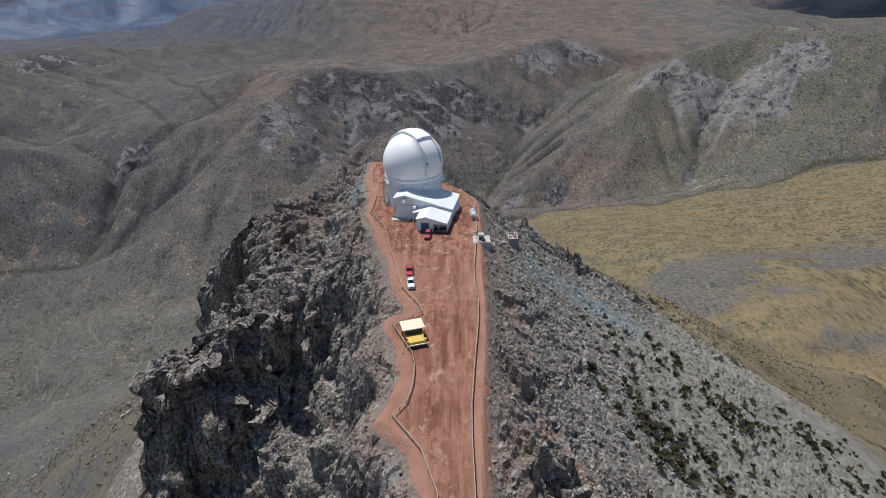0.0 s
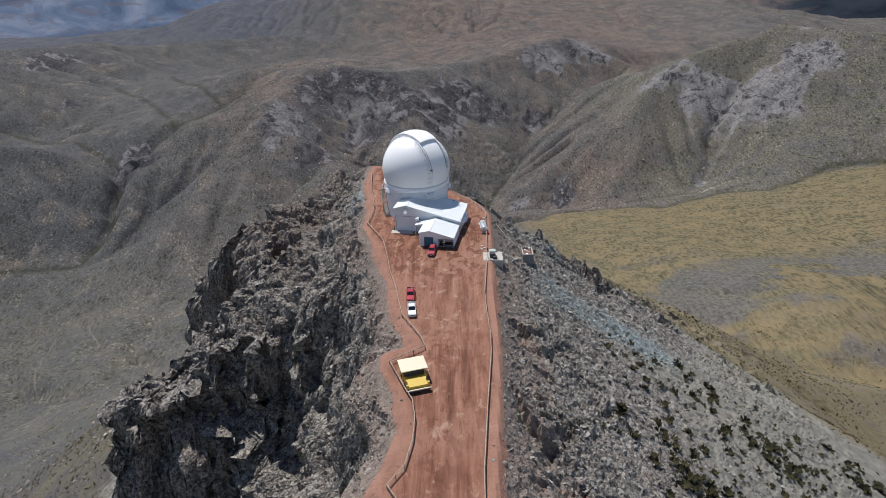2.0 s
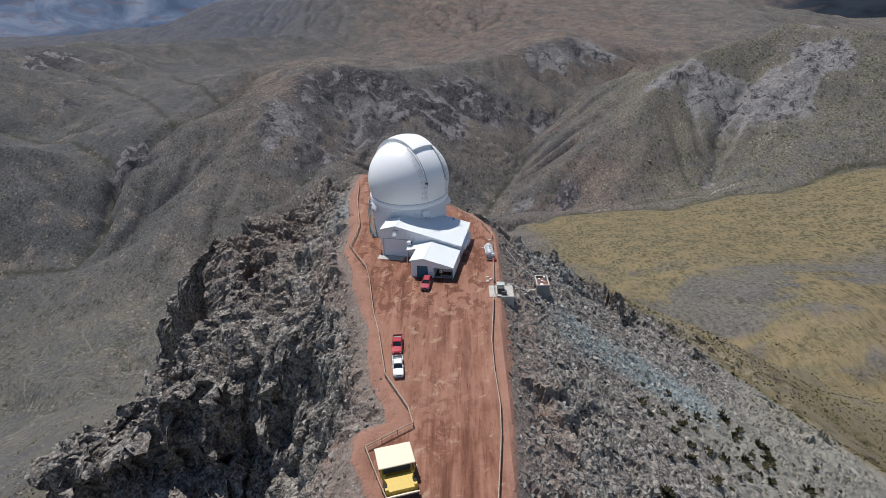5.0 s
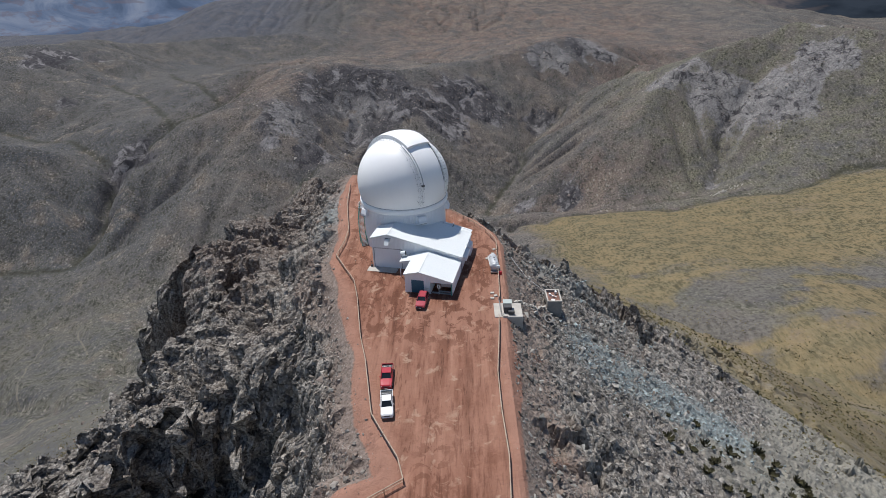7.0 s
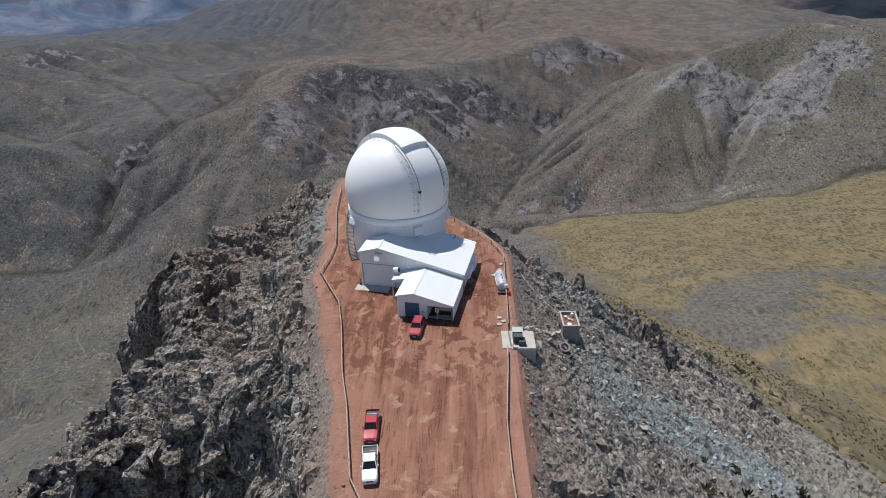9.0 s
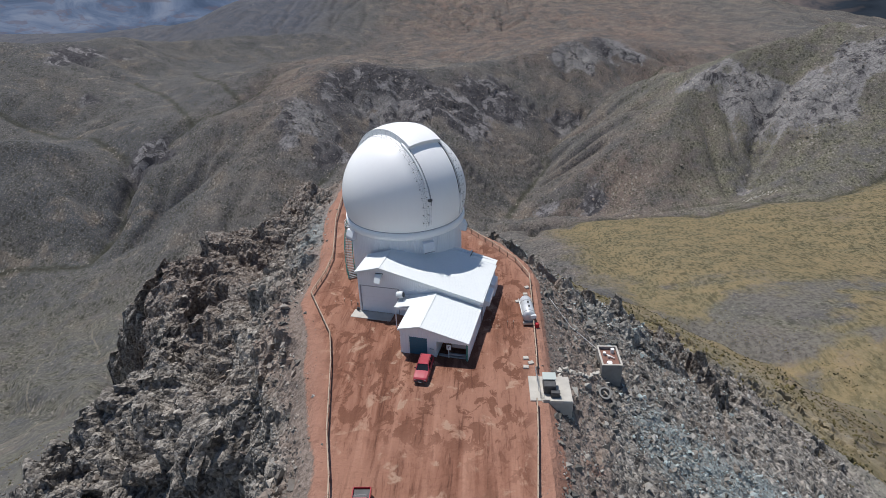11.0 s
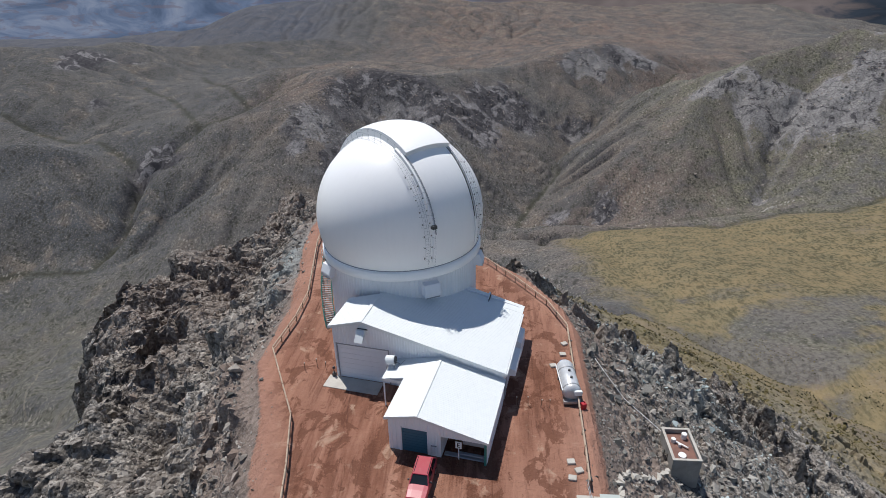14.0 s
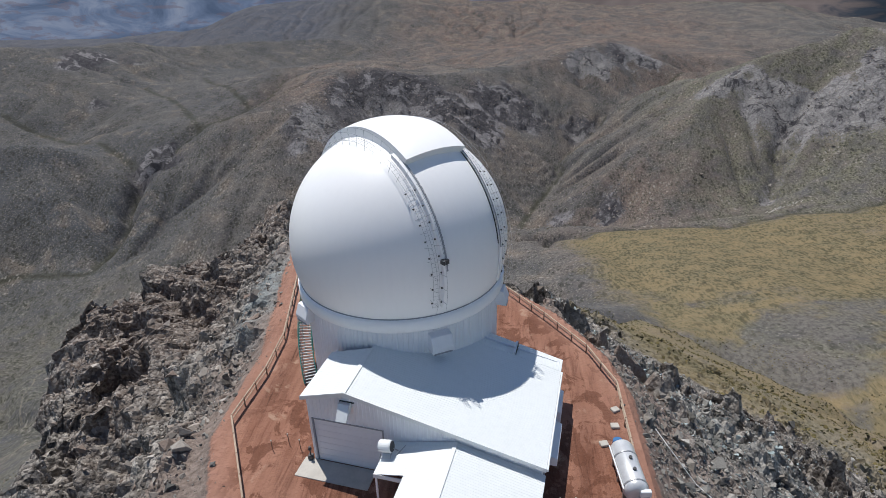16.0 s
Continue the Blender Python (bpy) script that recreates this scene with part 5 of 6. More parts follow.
def build_stairs():
    s = thing("outside_stairs", (0, 0, 0), 0, "dark steel outside stair with green rails climbing round the drum", "stairs")
    cx, cy = DOME_AT
    n, a0, a1, r0, r1, top = 34, -152.0, -192.0, 9.45, 10.75, 6.9
    for i in range(n):
        a = radians(a0 + (a1 - a0) * i / n)
        z = 0.2 + top * i / n
        m = Matrix.Translation((cx, cy, z)) @ pose(0, 0, 0, 0, 0, math.degrees(a))
        bm = bmesh.new()
        add_box(bm, (r0, -0.13, -0.03), (r1, 0.13, 0.03), 0.01)
        part("tread", bm, STEEL, s).matrix_basis = m
    for r in (r0, r1):
        bm = bmesh.new()
        bars = []
        for i in range(0, n + 1, 2):
            a = radians(a0 + (a1 - a0) * i / n)
            bars.append(Vector((cx + r * math.cos(a), cy + r * math.sin(a), 0.2 + top * i / n)))
        for p, q in zip(bars, bars[1:]):
            add_rod(bm, p - Vector((0, 0, 0.1)), q - Vector((0, 0, 0.1)), 0.07, 6)
            add_rod(bm, p + Vector((0, 0, 1.05)), q + Vector((0, 0, 1.05)), 0.035, 6)
            add_rod(bm, p + Vector((0, 0, 0.55)), q + Vector((0, 0, 0.55)), 0.025, 6)
        for p in bars:
            add_rod(bm, p, p + Vector((0, 0, 1.05)), 0.03, 6)
        part("handrail", bm, GREEN_RAIL, s, "green painted handrail")
    for i in range(2, n, 7):
        bm = bmesh.new()
        a = radians(a0 + (a1 - a0) * i / n)
        add_rod(bm, (cx + r1 * math.cos(a), cy + r1 * math.sin(a), -0.2), (cx + r1 * math.cos(a), cy + r1 * math.sin(a), 0.15 + top * i / n), 0.05, 6)
        part("support_post", bm, GREEN_RAIL, s)


build_stairs()


def build_gallery_rail():
    """White rail standing out from the drum's side below the ring."""
    s = thing("gallery_rail", (*DOME_AT, 0), 0, "small white railed landing high on the drum", "landing")
    bm = bmesh.new()
    for z in (7.0, 7.5, 8.0):
        pts = [Vector((10.9 * math.cos(radians(a)), 10.9 * math.sin(radians(a)), z)) for a in range(-200, -182, 3)]
        for p, q in zip(pts, pts[1:]):
            add_rod(bm, p, q, 0.03, 6)
    for a in range(-200, -182, 3):
        add_rod(bm, (10.9 * math.cos(radians(a)), 10.9 * math.sin(radians(a)), 6.9), (10.9 * math.cos(radians(a)), 10.9 * math.sin(radians(a)), 8.0), 0.03, 6)
    part("rail", bm, ROOF_WHITE, s)
    bm = bmesh.new()
    pts = [(r * math.cos(radians(a)), r * math.sin(radians(a))) for r, rng in ((9.3, range(-200, -182, 3)), (10.9, range(-185, -203, -3))) for a in rng]
    lo = [bm.verts.new((*p, 6.82)) for p in pts]
    hi = [bm.verts.new((*p, 6.92)) for p in pts]
    bm.faces.new(lo[::-1])
    bm.faces.new(hi)
    for i in range(len(pts)):
        j = (i + 1) % len(pts)
        bm.faces.new((lo[i], lo[j], hi[j], hi[i]))
    part("floor_plate", bm, STEEL, s)


build_gallery_rail()


# ---- vehicles ----
def body_shell(bm, sections):
    """Skin a car body through cross-sections: y, half width at sill, at shoulder, at top; z of sill, shoulder, top."""
    rings = []
    for y, ws, wm, wt, zs, zm, zt in sections:
        half = [(ws, zs), (wm, (zs + zm) / 2), (wm * 0.99, zm), (wt, zt - 0.03), (wt * 0.55, zt)]
        pts = [(x, z) for x, z in half] + [(-x, z) for x, z in half[::-1]]
        rings.append([bm.verts.new((x, y, z)) for x, z in pts])
    n = len(rings[0])
    for p, q in zip(rings, rings[1:]):
        for i in range(n):
            j = (i + 1) % n
            bm.faces.new((p[i], p[j], q[j], q[i]))
    bm.faces.new(rings[0][::-1])
    bm.faces.new(rings[-1])


def wheel_set(car, axles, half, r):
    for y in axles:
        for s in (-1, 1):
            w = new("wheel")
            bpy.data.objects.remove(w)
            bm = bmesh.new()
            add_rod(bm, (s * (half - 0.24), y, r), (s * half, y, r), r, 24)
            bmesh.ops.bevel(bm, geom=[e for e in bm.edges if e.calc_face_angle(0) > 1], offset=0.04, segments=2, affect="EDGES")
            tyre = part("wheel", bm, TYRE, car)
            bm = bmesh.new()
            add_rod(bm, (s * (half - 0.05), y, r), (s * (half + 0.012), y, r), r * 0.62, 16)
            part("rim", bm, RIM, tyre)


def build_car(name, place, turn, paint, label, kind):
    """A pickup or a sport-utility car, front towards -y, at its middle."""
    car = thing(name, place, turn, label, "car")
    L, W = (5.3, 0.93) if kind == "pickup" else (4.85, 0.94)
    f_, b = -L / 2, L / 2
    hood, base = 1.06, 0.42
    bm = bmesh.new()
    if kind == "pickup":
        secs = [(f_, 0.70, 0.78, 0.66, 0.50, 0.72, 0.86), (f_ + 0.18, 0.84, 0.90, 0.78, 0.42, 0.80, 1.00), (f_ + 0.9, W, W, 0.84, base, 0.92, 1.08), (f_ + 1.55, W, W, 0.86, base, 0.98, 1.13), (f_ + 3.55, W, W, 0.88, base, 1.02, 1.12), (f_ + 3.6, W, W, 0.88, base, 0.80, 0.84), (b - 0.12, W, W, 0.88, base, 0.80, 0.84), (b, 0.88, 0.90, 0.85, 0.5, 0.80, 0.83)]
    else:
        secs = [(f_, 0.72, 0.80, 0.68, 0.48, 0.74, 0.90), (f_ + 0.18, 0.86, 0.91, 0.80, 0.40, 0.82, 1.03), (f_ + 0.9, W, W, 0.85, base, 0.95, 1.12), (f_ + 1.45, W, W, 0.87, base, 1.00, 1.17), (b - 0.2, W, W, 0.88, base, 1.05, 1.18), (b, 0.88, 0.90, 0.82, 0.5, 0.95, 1.10)]
    body_shell(bm, secs)
    part("body", bm, paint, car)
    # cab: glass house under a painted roof with pillars
    c0, c1, c2, c3 = (f_ + 1.45, f_ + 2.15, f_ + 3.35, f_ + 3.62) if kind == "pickup" else (f_ + 1.40, f_ + 2.10, b - 0.75, b - 0.16)
    top = 1.78
    zb = 1.10 if kind == "pickup" else 1.15
    bm = bmesh.new()
    lo = [(-0.86, c0), (0.86, c0), (0.86, c3), (-0.86, c3)]
    hi = [(-0.68, c1), (0.68, c1), (0.68, c2), (-0.68, c2)]
    va = [bm.verts.new((x, y, zb - 0.05)) for x, y in lo]
    vb = [bm.verts.new((x, y, top - 0.07)) for x, y in hi]
    bm.faces.new(va[::-1])
    bm.faces.new(vb)
    for i in range(4):
        bm.faces.new((va[i], va[(i + 1) % 4], vb[(i + 1) % 4], vb[i]))
    part("windows", bm, GLASS, car, "dark tinted windows")
    bm = bmesh.new()
    add_box(bm, (-0.71, c1 - 0.05, top - 0.08), (0.71, c2 + 0.06, top), 0.06)
    part("roof", bm, paint, car)
    for x0, y0, x1, y1 in ((-0.85, c0 + 0.02, -0.69, c1), (0.85, c0 + 0.02, 0.69, c1), (-0.85, c3 - 0.02, -0.69, c2), (0.85, c3 - 0.02, 0.69, c2), (-0.87, (c1 + c2) / 2, -0.69, (c1 + c2) / 2), (0.87, (c1 + c2) / 2, 0.69, (c1 + c2) / 2)):
        bm = bmesh.new()
        add_rod(bm, (x0, y0, zb - 0.03), (x1, y1, top - 0.05), 0.055, 6)
        part("pillar", bm, paint, car)
    wheel_set(car, (f_ + 0.92, b - 1.15 if kind == "pickup" else b - 0.95), W + 0.02, 0.38)
    bm = bmesh.new()
    add_box(bm, (-0.78, f_ - 0.08, 0.40), (0.78, f_ + 0.12, 0.62), 0.05)
    part("front_bumper", bm, PLASTIC if kind != "pickup" else paint, car)
    bm = bmesh.new()
    add_box(bm, (-0.45, f_ - 0.03, 0.64), (0.45, f_ + 0.1, 0.82), 0.02)
    part("grille", bm, PLASTIC, car, "dark front grille")
    bm = bmesh.new()
    add_box(bm, (-0.85, b - 0.05, 0.42), (0.85, b + 0.08, 0.58), 0.04)
    part("rear_bumper", bm, STEEL, car)
    for s in (-1, 1):
        bm = bmesh.new()
        add_box(bm, (s * 0.50, f_ - 0.01, 0.68), (s * 0.78, f_ + 0.22, 0.86), 0.04)
        part("headlight", bm, LAMP_CLEAR, car)
        bm = bmesh.new()
        add_box(bm, (s * 0.80, b - 0.06, 0.66), (s * 0.92, b + 0.02, 0.98), 0.02)
        part("tail_light", bm, LAMP_RED, car)
        bm = bmesh.new()
        add_box(bm, (s * 0.92, c0 + 0.38, 1.12), (s * 1.10, c0 + 0.50, 1.30), 0.03)
        part("wing_mirror", bm, paint if kind == "pickup" else PLASTIC, car)
    if kind == "pickup":
        y0, y1 = f_ + 3.66, b - 0.02
        for lo, hi in (((-W, y0, 0.80), (-W + 0.09, y1, 1.12)), ((W - 0.09, y0, 0.80), (W, y1, 1.12)), ((-W + 0.09, y1 - 0.08, 0.80), (W - 0.09, y1, 1.10))):
            bm = bmesh.new()
            add_box(bm, lo, hi, 0.025)
            part("bed_side", bm, paint, car)
        bm = bmesh.new()
        add_box(bm, (-W + 0.1, y0, 0.835), (W - 0.1, y1 - 0.09, 0.87), 0.01)
        part("bed_liner", bm, PLASTIC, car, "black ribbed load bed liner")
        bm = bmesh.new()
        add_rod(bm, (-0.8, y0 + 0.05, 1.1), (-0.66, y0 + 0.05, 1.72), 0.035, 8)
        add_rod(bm, (0.8, y0 + 0.05, 1.1), (0.66, y0 + 0.05, 1.72), 0.035, 8)
        add_rod(bm, (-0.66, y0 + 0.05, 1.72), (0.66, y0 + 0.05, 1.72), 0.035, 8)
        part("roll_bar", bm, STEEL, car)
    else:
        for s in (-1, 1):
            bm = bmesh.new()
            add_rod(bm, (s * 0.6, c1 + 0.1, top + 0.04), (s * 0.6, c2 - 0.1, top + 0.04), 0.022, 6)
            part("roof_rail", bm, PLASTIC, car)
    bm = bmesh.new()
    add_box(bm, (-0.22, f_ - 0.10, 0.46), (0.22, f_ - 0.082, 0.57))
    part("number_plate", bm, SIGN_WHITE, car, "blank white plate")


build_car("pickup_truck", (-8.95, 138.6, 0.0), 3, RED_CAR, "bright red double-cab pickup parked at the fence on red earth", "pickup")
build_car("pickup_truck", (-8.3, 132.3, 0.0), 7, WHITE_CAR, "white double-cab pickup with an empty bed parked behind a red pickup", "pickup")
build_car("sport_utility_car", (-4.55, 160.6, 0.0), -7, FADED_RED, "faded red sport-utility car parked before the garage door", "suv")


def build_machine():
    """A yellow wheeled works machine under a cream canopy."""
    c = thing("works_machine", (-6.45, 109.0, 0.0), 16, "yellow wheeled works machine with a cream canopy roof beside the fence", "machine")
    bm = bmesh.new()
    add_box(bm, (-2.55, -0.9, 2.75), (2.55, 3.0, 2.95), 0.05)
    for i in range(1, 6):
        add_box(bm, (-2.5 + 5 * i / 6 - 0.03, -0.86, 2.95), (-2.5 + 5 * i / 6 + 0.03, 2.96, 2.975), 0.01)
    part("canopy_roof", bm, CREAM, c, "flat cream canopy roof")
    for x in (-2.4, 2.3):
        for y in (-0.75, 2.75):
            bm = bmesh.new()
            add_box(bm, (x, y, 0.9), (x + 0.12, y + 0.12, 2.76), 0.02)
            part("canopy_post", bm, YELLOW, c)
    bm = bmesh.new()
    add_box(bm, (-2.2, -0.4, 0.55), (2.2, 2.7, 1.35), 0.1)
    part("rear_body", bm, YELLOW, c)
    bm = bmesh.new()
    add_box(bm, (-1.9, -0.45, 1.36), (1.9, 0.6, 2.3), 0.05)
    part("cab_box", bm, PLASTIC, c, "dark cab box under the canopy")
    # flared hood, wider at both ends than in the middle
    bm = bmesh.new()
    pts = []
    for i in range(9):
        t = i / 8
        w = 2.15 - 0.42 * math.sin(math.pi * t) ** 1.5
        pts.append((w, -1.1 - 2.5 * t, 1.55 - 0.15 * t))
    top = [bm.verts.new((x, y, z)) for x, y, z in pts] + [bm.verts.new((-x, y, z)) for x, y, z in pts[::-1]]
    low = [bm.verts.new((v.co.x, v.co.y, 0.6)) for v in top]
    n = len(top)
    for k in range(8):
        bm.faces.new((top[k], top[k + 1], top[n - 2 - k], top[n - 1 - k]))
        bm.faces.new((low[k], low[n - 1 - k], low[n - 2 - k], low[k + 1]))
    for k in range(n):
        bm.faces.new((top[k], low[k], low[(k + 1) % n], top[(k + 1) % n]))
    part("hood", bm, YELLOW, c, "flared yellow hood")
    for s in (-1, 1):
        for y in (-1.15, -3.45):
            bm = bmesh.new()
            add_box(bm, (s * 1.75, y - 0.2, 1.4), (s * 2.2, y + 0.25, 1.85), 0.05)
            part("hood_bracket", bm, YELLOW, c)
    bm = bmesh.new()
    add_box(bm, (-2.3, -4.15, 0.75), (2.35, -3.9, 0.98), 0.03)
    part("front_beam", bm, CREAM, c, "cream front bumper beam")
    bm = bmesh.new()
    add_box(bm, (-2.2, -4.05, 0.35), (2.2, -3.75, 0.72), 0.03)
    add_box(bm, (-1.4, -3.8, 0.5), (1.4, -1.0, 0.62), 0.02)
    part("chassis", bm, PLASTIC, c, "dark chassis")
    for s in (-1, 1):
        for y in (-2.4, 1.7):
            bm = bmesh.new()
            add_rod(bm, (s * 1.75, y, 0.62), (s * 2.3, y, 0.62), 0.62, 24)
            bmesh.ops.bevel(bm, geom=[e for e in bm.edges if e.calc_face_angle(0) > 1], offset=0.06, segments=2, affect="EDGES")
            w = part("wheel", bm, TYRE, c)
            bm = bmesh.new()
            add_rod(bm, (s * 2.2, y, 0.62), (s * 2.32, y, 0.62), 0.34, 14)
            part("rim", bm, YELLOW, w)
    bm = bmesh.new()
    add_rod(bm, (2.35, -0.5, 1.5), (2.75, -0.4, 1.55), 0.04, 6)
    add_box(bm, (2.65, -0.5, 1.4), (2.85, -0.3, 1.75), 0.03)
    part("mirror", bm, CREAM, c)


build_machine()


# ---- fences ----
def fence(name, line, label, spacing=2.6, rails=(1.0, 0.55), height_of=1.1):
    f = thing(name, (*line[0], 0), 0, label, "fence")
    base = Vector((*line[0], 0))
    pts = [Vector((*p, 0)) for p in line]
    steps = []
    for a, b in zip(pts, pts[1:]):
        n = max(1, round((b - a).length / spacing))
        steps += [a.lerp(b, i / n) for i in range(n)]
    steps.append(pts[-1])
    xs, ys = np.array([p.x for p in steps]), np.array([p.y for p in steps])
    zs = height(xs, ys)
    rng = random.Random(len(line))
    feet = [Vector((p.x, p.y, z)) - base for p, z in zip(steps, zs)]
    for p in feet:
        bm = bmesh.new()
        lean = Vector((rng.uniform(-0.04, 0.04), rng.uniform(-0.04, 0.04), height_of))
        add_rod(bm, p - Vector((0, 0, 0.3)), p + lean, 0.075, 7, 0.065)
        part("post", bm, WOOD_POST, f)
    for a, b in zip(feet, feet[1:]):
        for k, h in enumerate(rails):
            bm = bmesh.new()
            up = Vector((0, 0, h))
            add_rod(bm, a + up, b + up, 0.085 if k == 0 else 0.05, 7)
            part("rail", bm, WOOD_RAIL, f)
    return f


fence("pole_fence", [(-0.3, 56), (-0.6, 66), (-3.6, 75.4), (-9.2, 83.8), (-6.8, 87.5), (-5.8, 93), (-5.7, 98), (-6.4, 102.5), (-8.2, 106.1), (-11.5, 113.6), (-4.8, 118.4), (-5.8, 121.9), (-10.3, 130.0), (-12.9, 142.7), (-14.6, 149), (-17.0, 161.5), (-18.6, 168), (-24.2, 179.0), (-23.5, 186), (-23.6, 192), (-24.9, 199), (-26.6, 208), (-28.0, 222)], "weathered pale pole fence on brown posts along the crag edge")
fence("pole_fence", [(5.2, 56), (5.4, 66), (5.4, 78), (5.7, 87), (7.0, 101.4), (8.5, 116), (8.8, 122.5), (8.4, 131), (8.4, 139.5), (9.3, 150), (9.6, 155.0)], "weathered pale pole fence on brown posts above the scree slope")
fence("pole_fence", [(10.1, 161.0), (10.3, 165), (10.7, 178), (10.9, 185.3), (8.9, 191.1), (5.0, 197.2), (1.1, 202.6), (-4, 207.5), (-13, 217)], "pale two-rail fence round the platform behind the dome", rails=(1.0, 0.62))


# ---- small things on the platform ----
def build_tank():
    t = thing("water_tank", (9.75, 174.4, 0.0), 4, "white horizontal steel tank on a low frame at the fence", "tank")
    bm = bmesh.new()
    prof = [(0.0, -2.55), (0.55, -2.48), (0.85, -2.3), (0.95, -2.0), (0.95, 2.0), (0.85, 2.3), (0.55, 2.48), (0.0, 2.55)]
    seg = 28
    rings = [[bm.verts.new((r * math.cos(2 * math.pi * i / seg), y, 1.25 + r * math.sin(2 * math.pi * i / seg))) for i in range(seg)] for r, y in prof[1:-1]]
    for p, q in zip(rings, rings[1:]):
        for i in range(seg):
            bm.faces.new((p[i], p[(i + 1) % seg], q[(i + 1) % seg], q[i]))
    bm.faces.new(rings[0][::-1])
    bm.faces.new(rings[-1])
    part("shell", bm, TANK_STEEL, t, "white and silver tank shell", True)
    for y in (-1.9, 0.9):
        bm = bmesh.new()
        add_rod(bm, (0, y, 1.25), (0, y + 0.12, 1.25), 0.985, 28)
        part("band", bm, STEEL, t, "grey steel strap")
    for y in (-1.6, 0.0, 1.6):
        bm = bmesh.new()
        add_box(bm, (-0.8, y - 0.09, 0.0), (0.8, y + 0.09, 0.62), 0.02)
        part("saddle", bm, STEEL, t)
    bm = bmesh.new()
    add_box(bm, (-0.9, -2.75, 0.18), (0.9, -2.2, 0.5), 0.03)
    part("front_step", bm, STEEL, t)
    bm = bmesh.new()
    add_box(bm, (0.15, -2.7, 1.2), (0.95, -2.35, 1.75), 0.04)
    part("control_box", bm, ROOF_WHITE, t, "white control box")
    for y in (-0.9, 0.25):
        bm = bmesh.new()
        add_rod(bm, (0.1, y, 2.15), (0.1, y, 2.34), 0.14, 12)
        part("hatch", bm, PLASTIC, t)
    bm = bmesh.new()
    add_box(bm, (-1.05, -2.2, 1.5), (-0.95, 2.2, 1.62), 0.02)
    part("side_rail", bm, ROOF_WHITE, t)
    b = thing("blue_drum", (9.6, 177.75, 0.0), 0, "blue plastic drum behind the tank", "drum")
    bm = bmesh.new()
    add_rod(bm, (0, 0, 0), (0, 0, 1.0), 0.42, 20)
    bmesh.ops.bevel(bm, geom=[e for e in bm.edges if e.calc_face_angle(0) > 1], offset=0.05, segments=2, affect="EDGES")
    part("barrel", bm, BLUE_PLASTIC, b)
    r = thing("red_fuel_can", (11.0, 171.3, 0.0), 20, "red box standing beside the tank", "box")
    bm = bmesh.new()
    add_box(bm, (-0.25, -0.3, 0), (0.25, 0.3, 0.75), 0.06)
    add_rod(bm, (0.1, 0, 0.74), (0.1, 0, 0.9), 0.06, 8)
    part("can", bm, RED_PAINT, r)


build_tank()


def build_pad():
    p = thing("concrete_pad", (0, 0, 0), 0, "pale concrete pad jutting over the scree slope", "pad")
    for lo, hi in (((8.9, 155.6, -0.4), (10.3, 160.2, 0.16)), ((10.32, 155.3, -2.5), (14.0, 160.1, 0.2))):
        bm = bmesh.new()
        add_box(bm, lo, hi, 0.03)
        part("slab", bm, CONCRETE, p)
    bm = bmesh.new()
    add_box(bm, (10.4, 155.35, 0.2), (11.2, 155.9, 0.5), 0.02)
    add_box(bm, (11.3, 155.35, 0.2), (13.9, 155.6, 0.32), 0.02)
    part("kerb", bm, CONCRETE, p)
    b = thing("generator_cabinet", (11.3, 157.6, 0.2), 0, "dark green-grey generator cabinet with a pale lid on the pad", "cabinet")
    bm = bmesh.new()
    add_box(bm, (-0.7, -0.9, 0.05), (0.75, 1.2, 1.25), 0.04)
    part("case", bm, PLASTIC, b, "dark cabinet case")
    bm = bmesh.new()
    add_prism(bm, [(0.2, 1.34), (1.35, 1.52), (1.35, 1.60), (0.2, 1.42)], -0.8, 0.85, axis="x")
    part("lid", bm, painted("pale_green_lid", (0.42, 0.47, 0.44), 0.5), b, "pale green sloping lid")
    bm = bmesh.new()
    add_box(bm, (0.1, -1.55, 0.05), (1.2, -0.92, 0.75), 0.03)
    part("engine_box", bm, PLASTIC, b)
    r = thing("pad_rail", (0, 0, 0), 0, "thin steel hand rail standing on the pad", "rail")
    bm = bmesh.new()
    line = [(9.9, 161.0), (9.95, 159.2), (10.0, 157.4), (10.1, 156.2), (10.5, 155.6)]
    for a, c in zip(line, line[1:]):
        add_rod(bm, (*a, 1.1), (*c, 1.1), 0.03, 6)
        add_rod(bm, (*a, 0.65), (*c, 0.65), 0.025, 6)
    for a in line:
        add_rod(bm, (*a, 0.1), (*a, 1.1), 0.03, 6)
    part("tube", bm, STEEL, r)


build_pad()


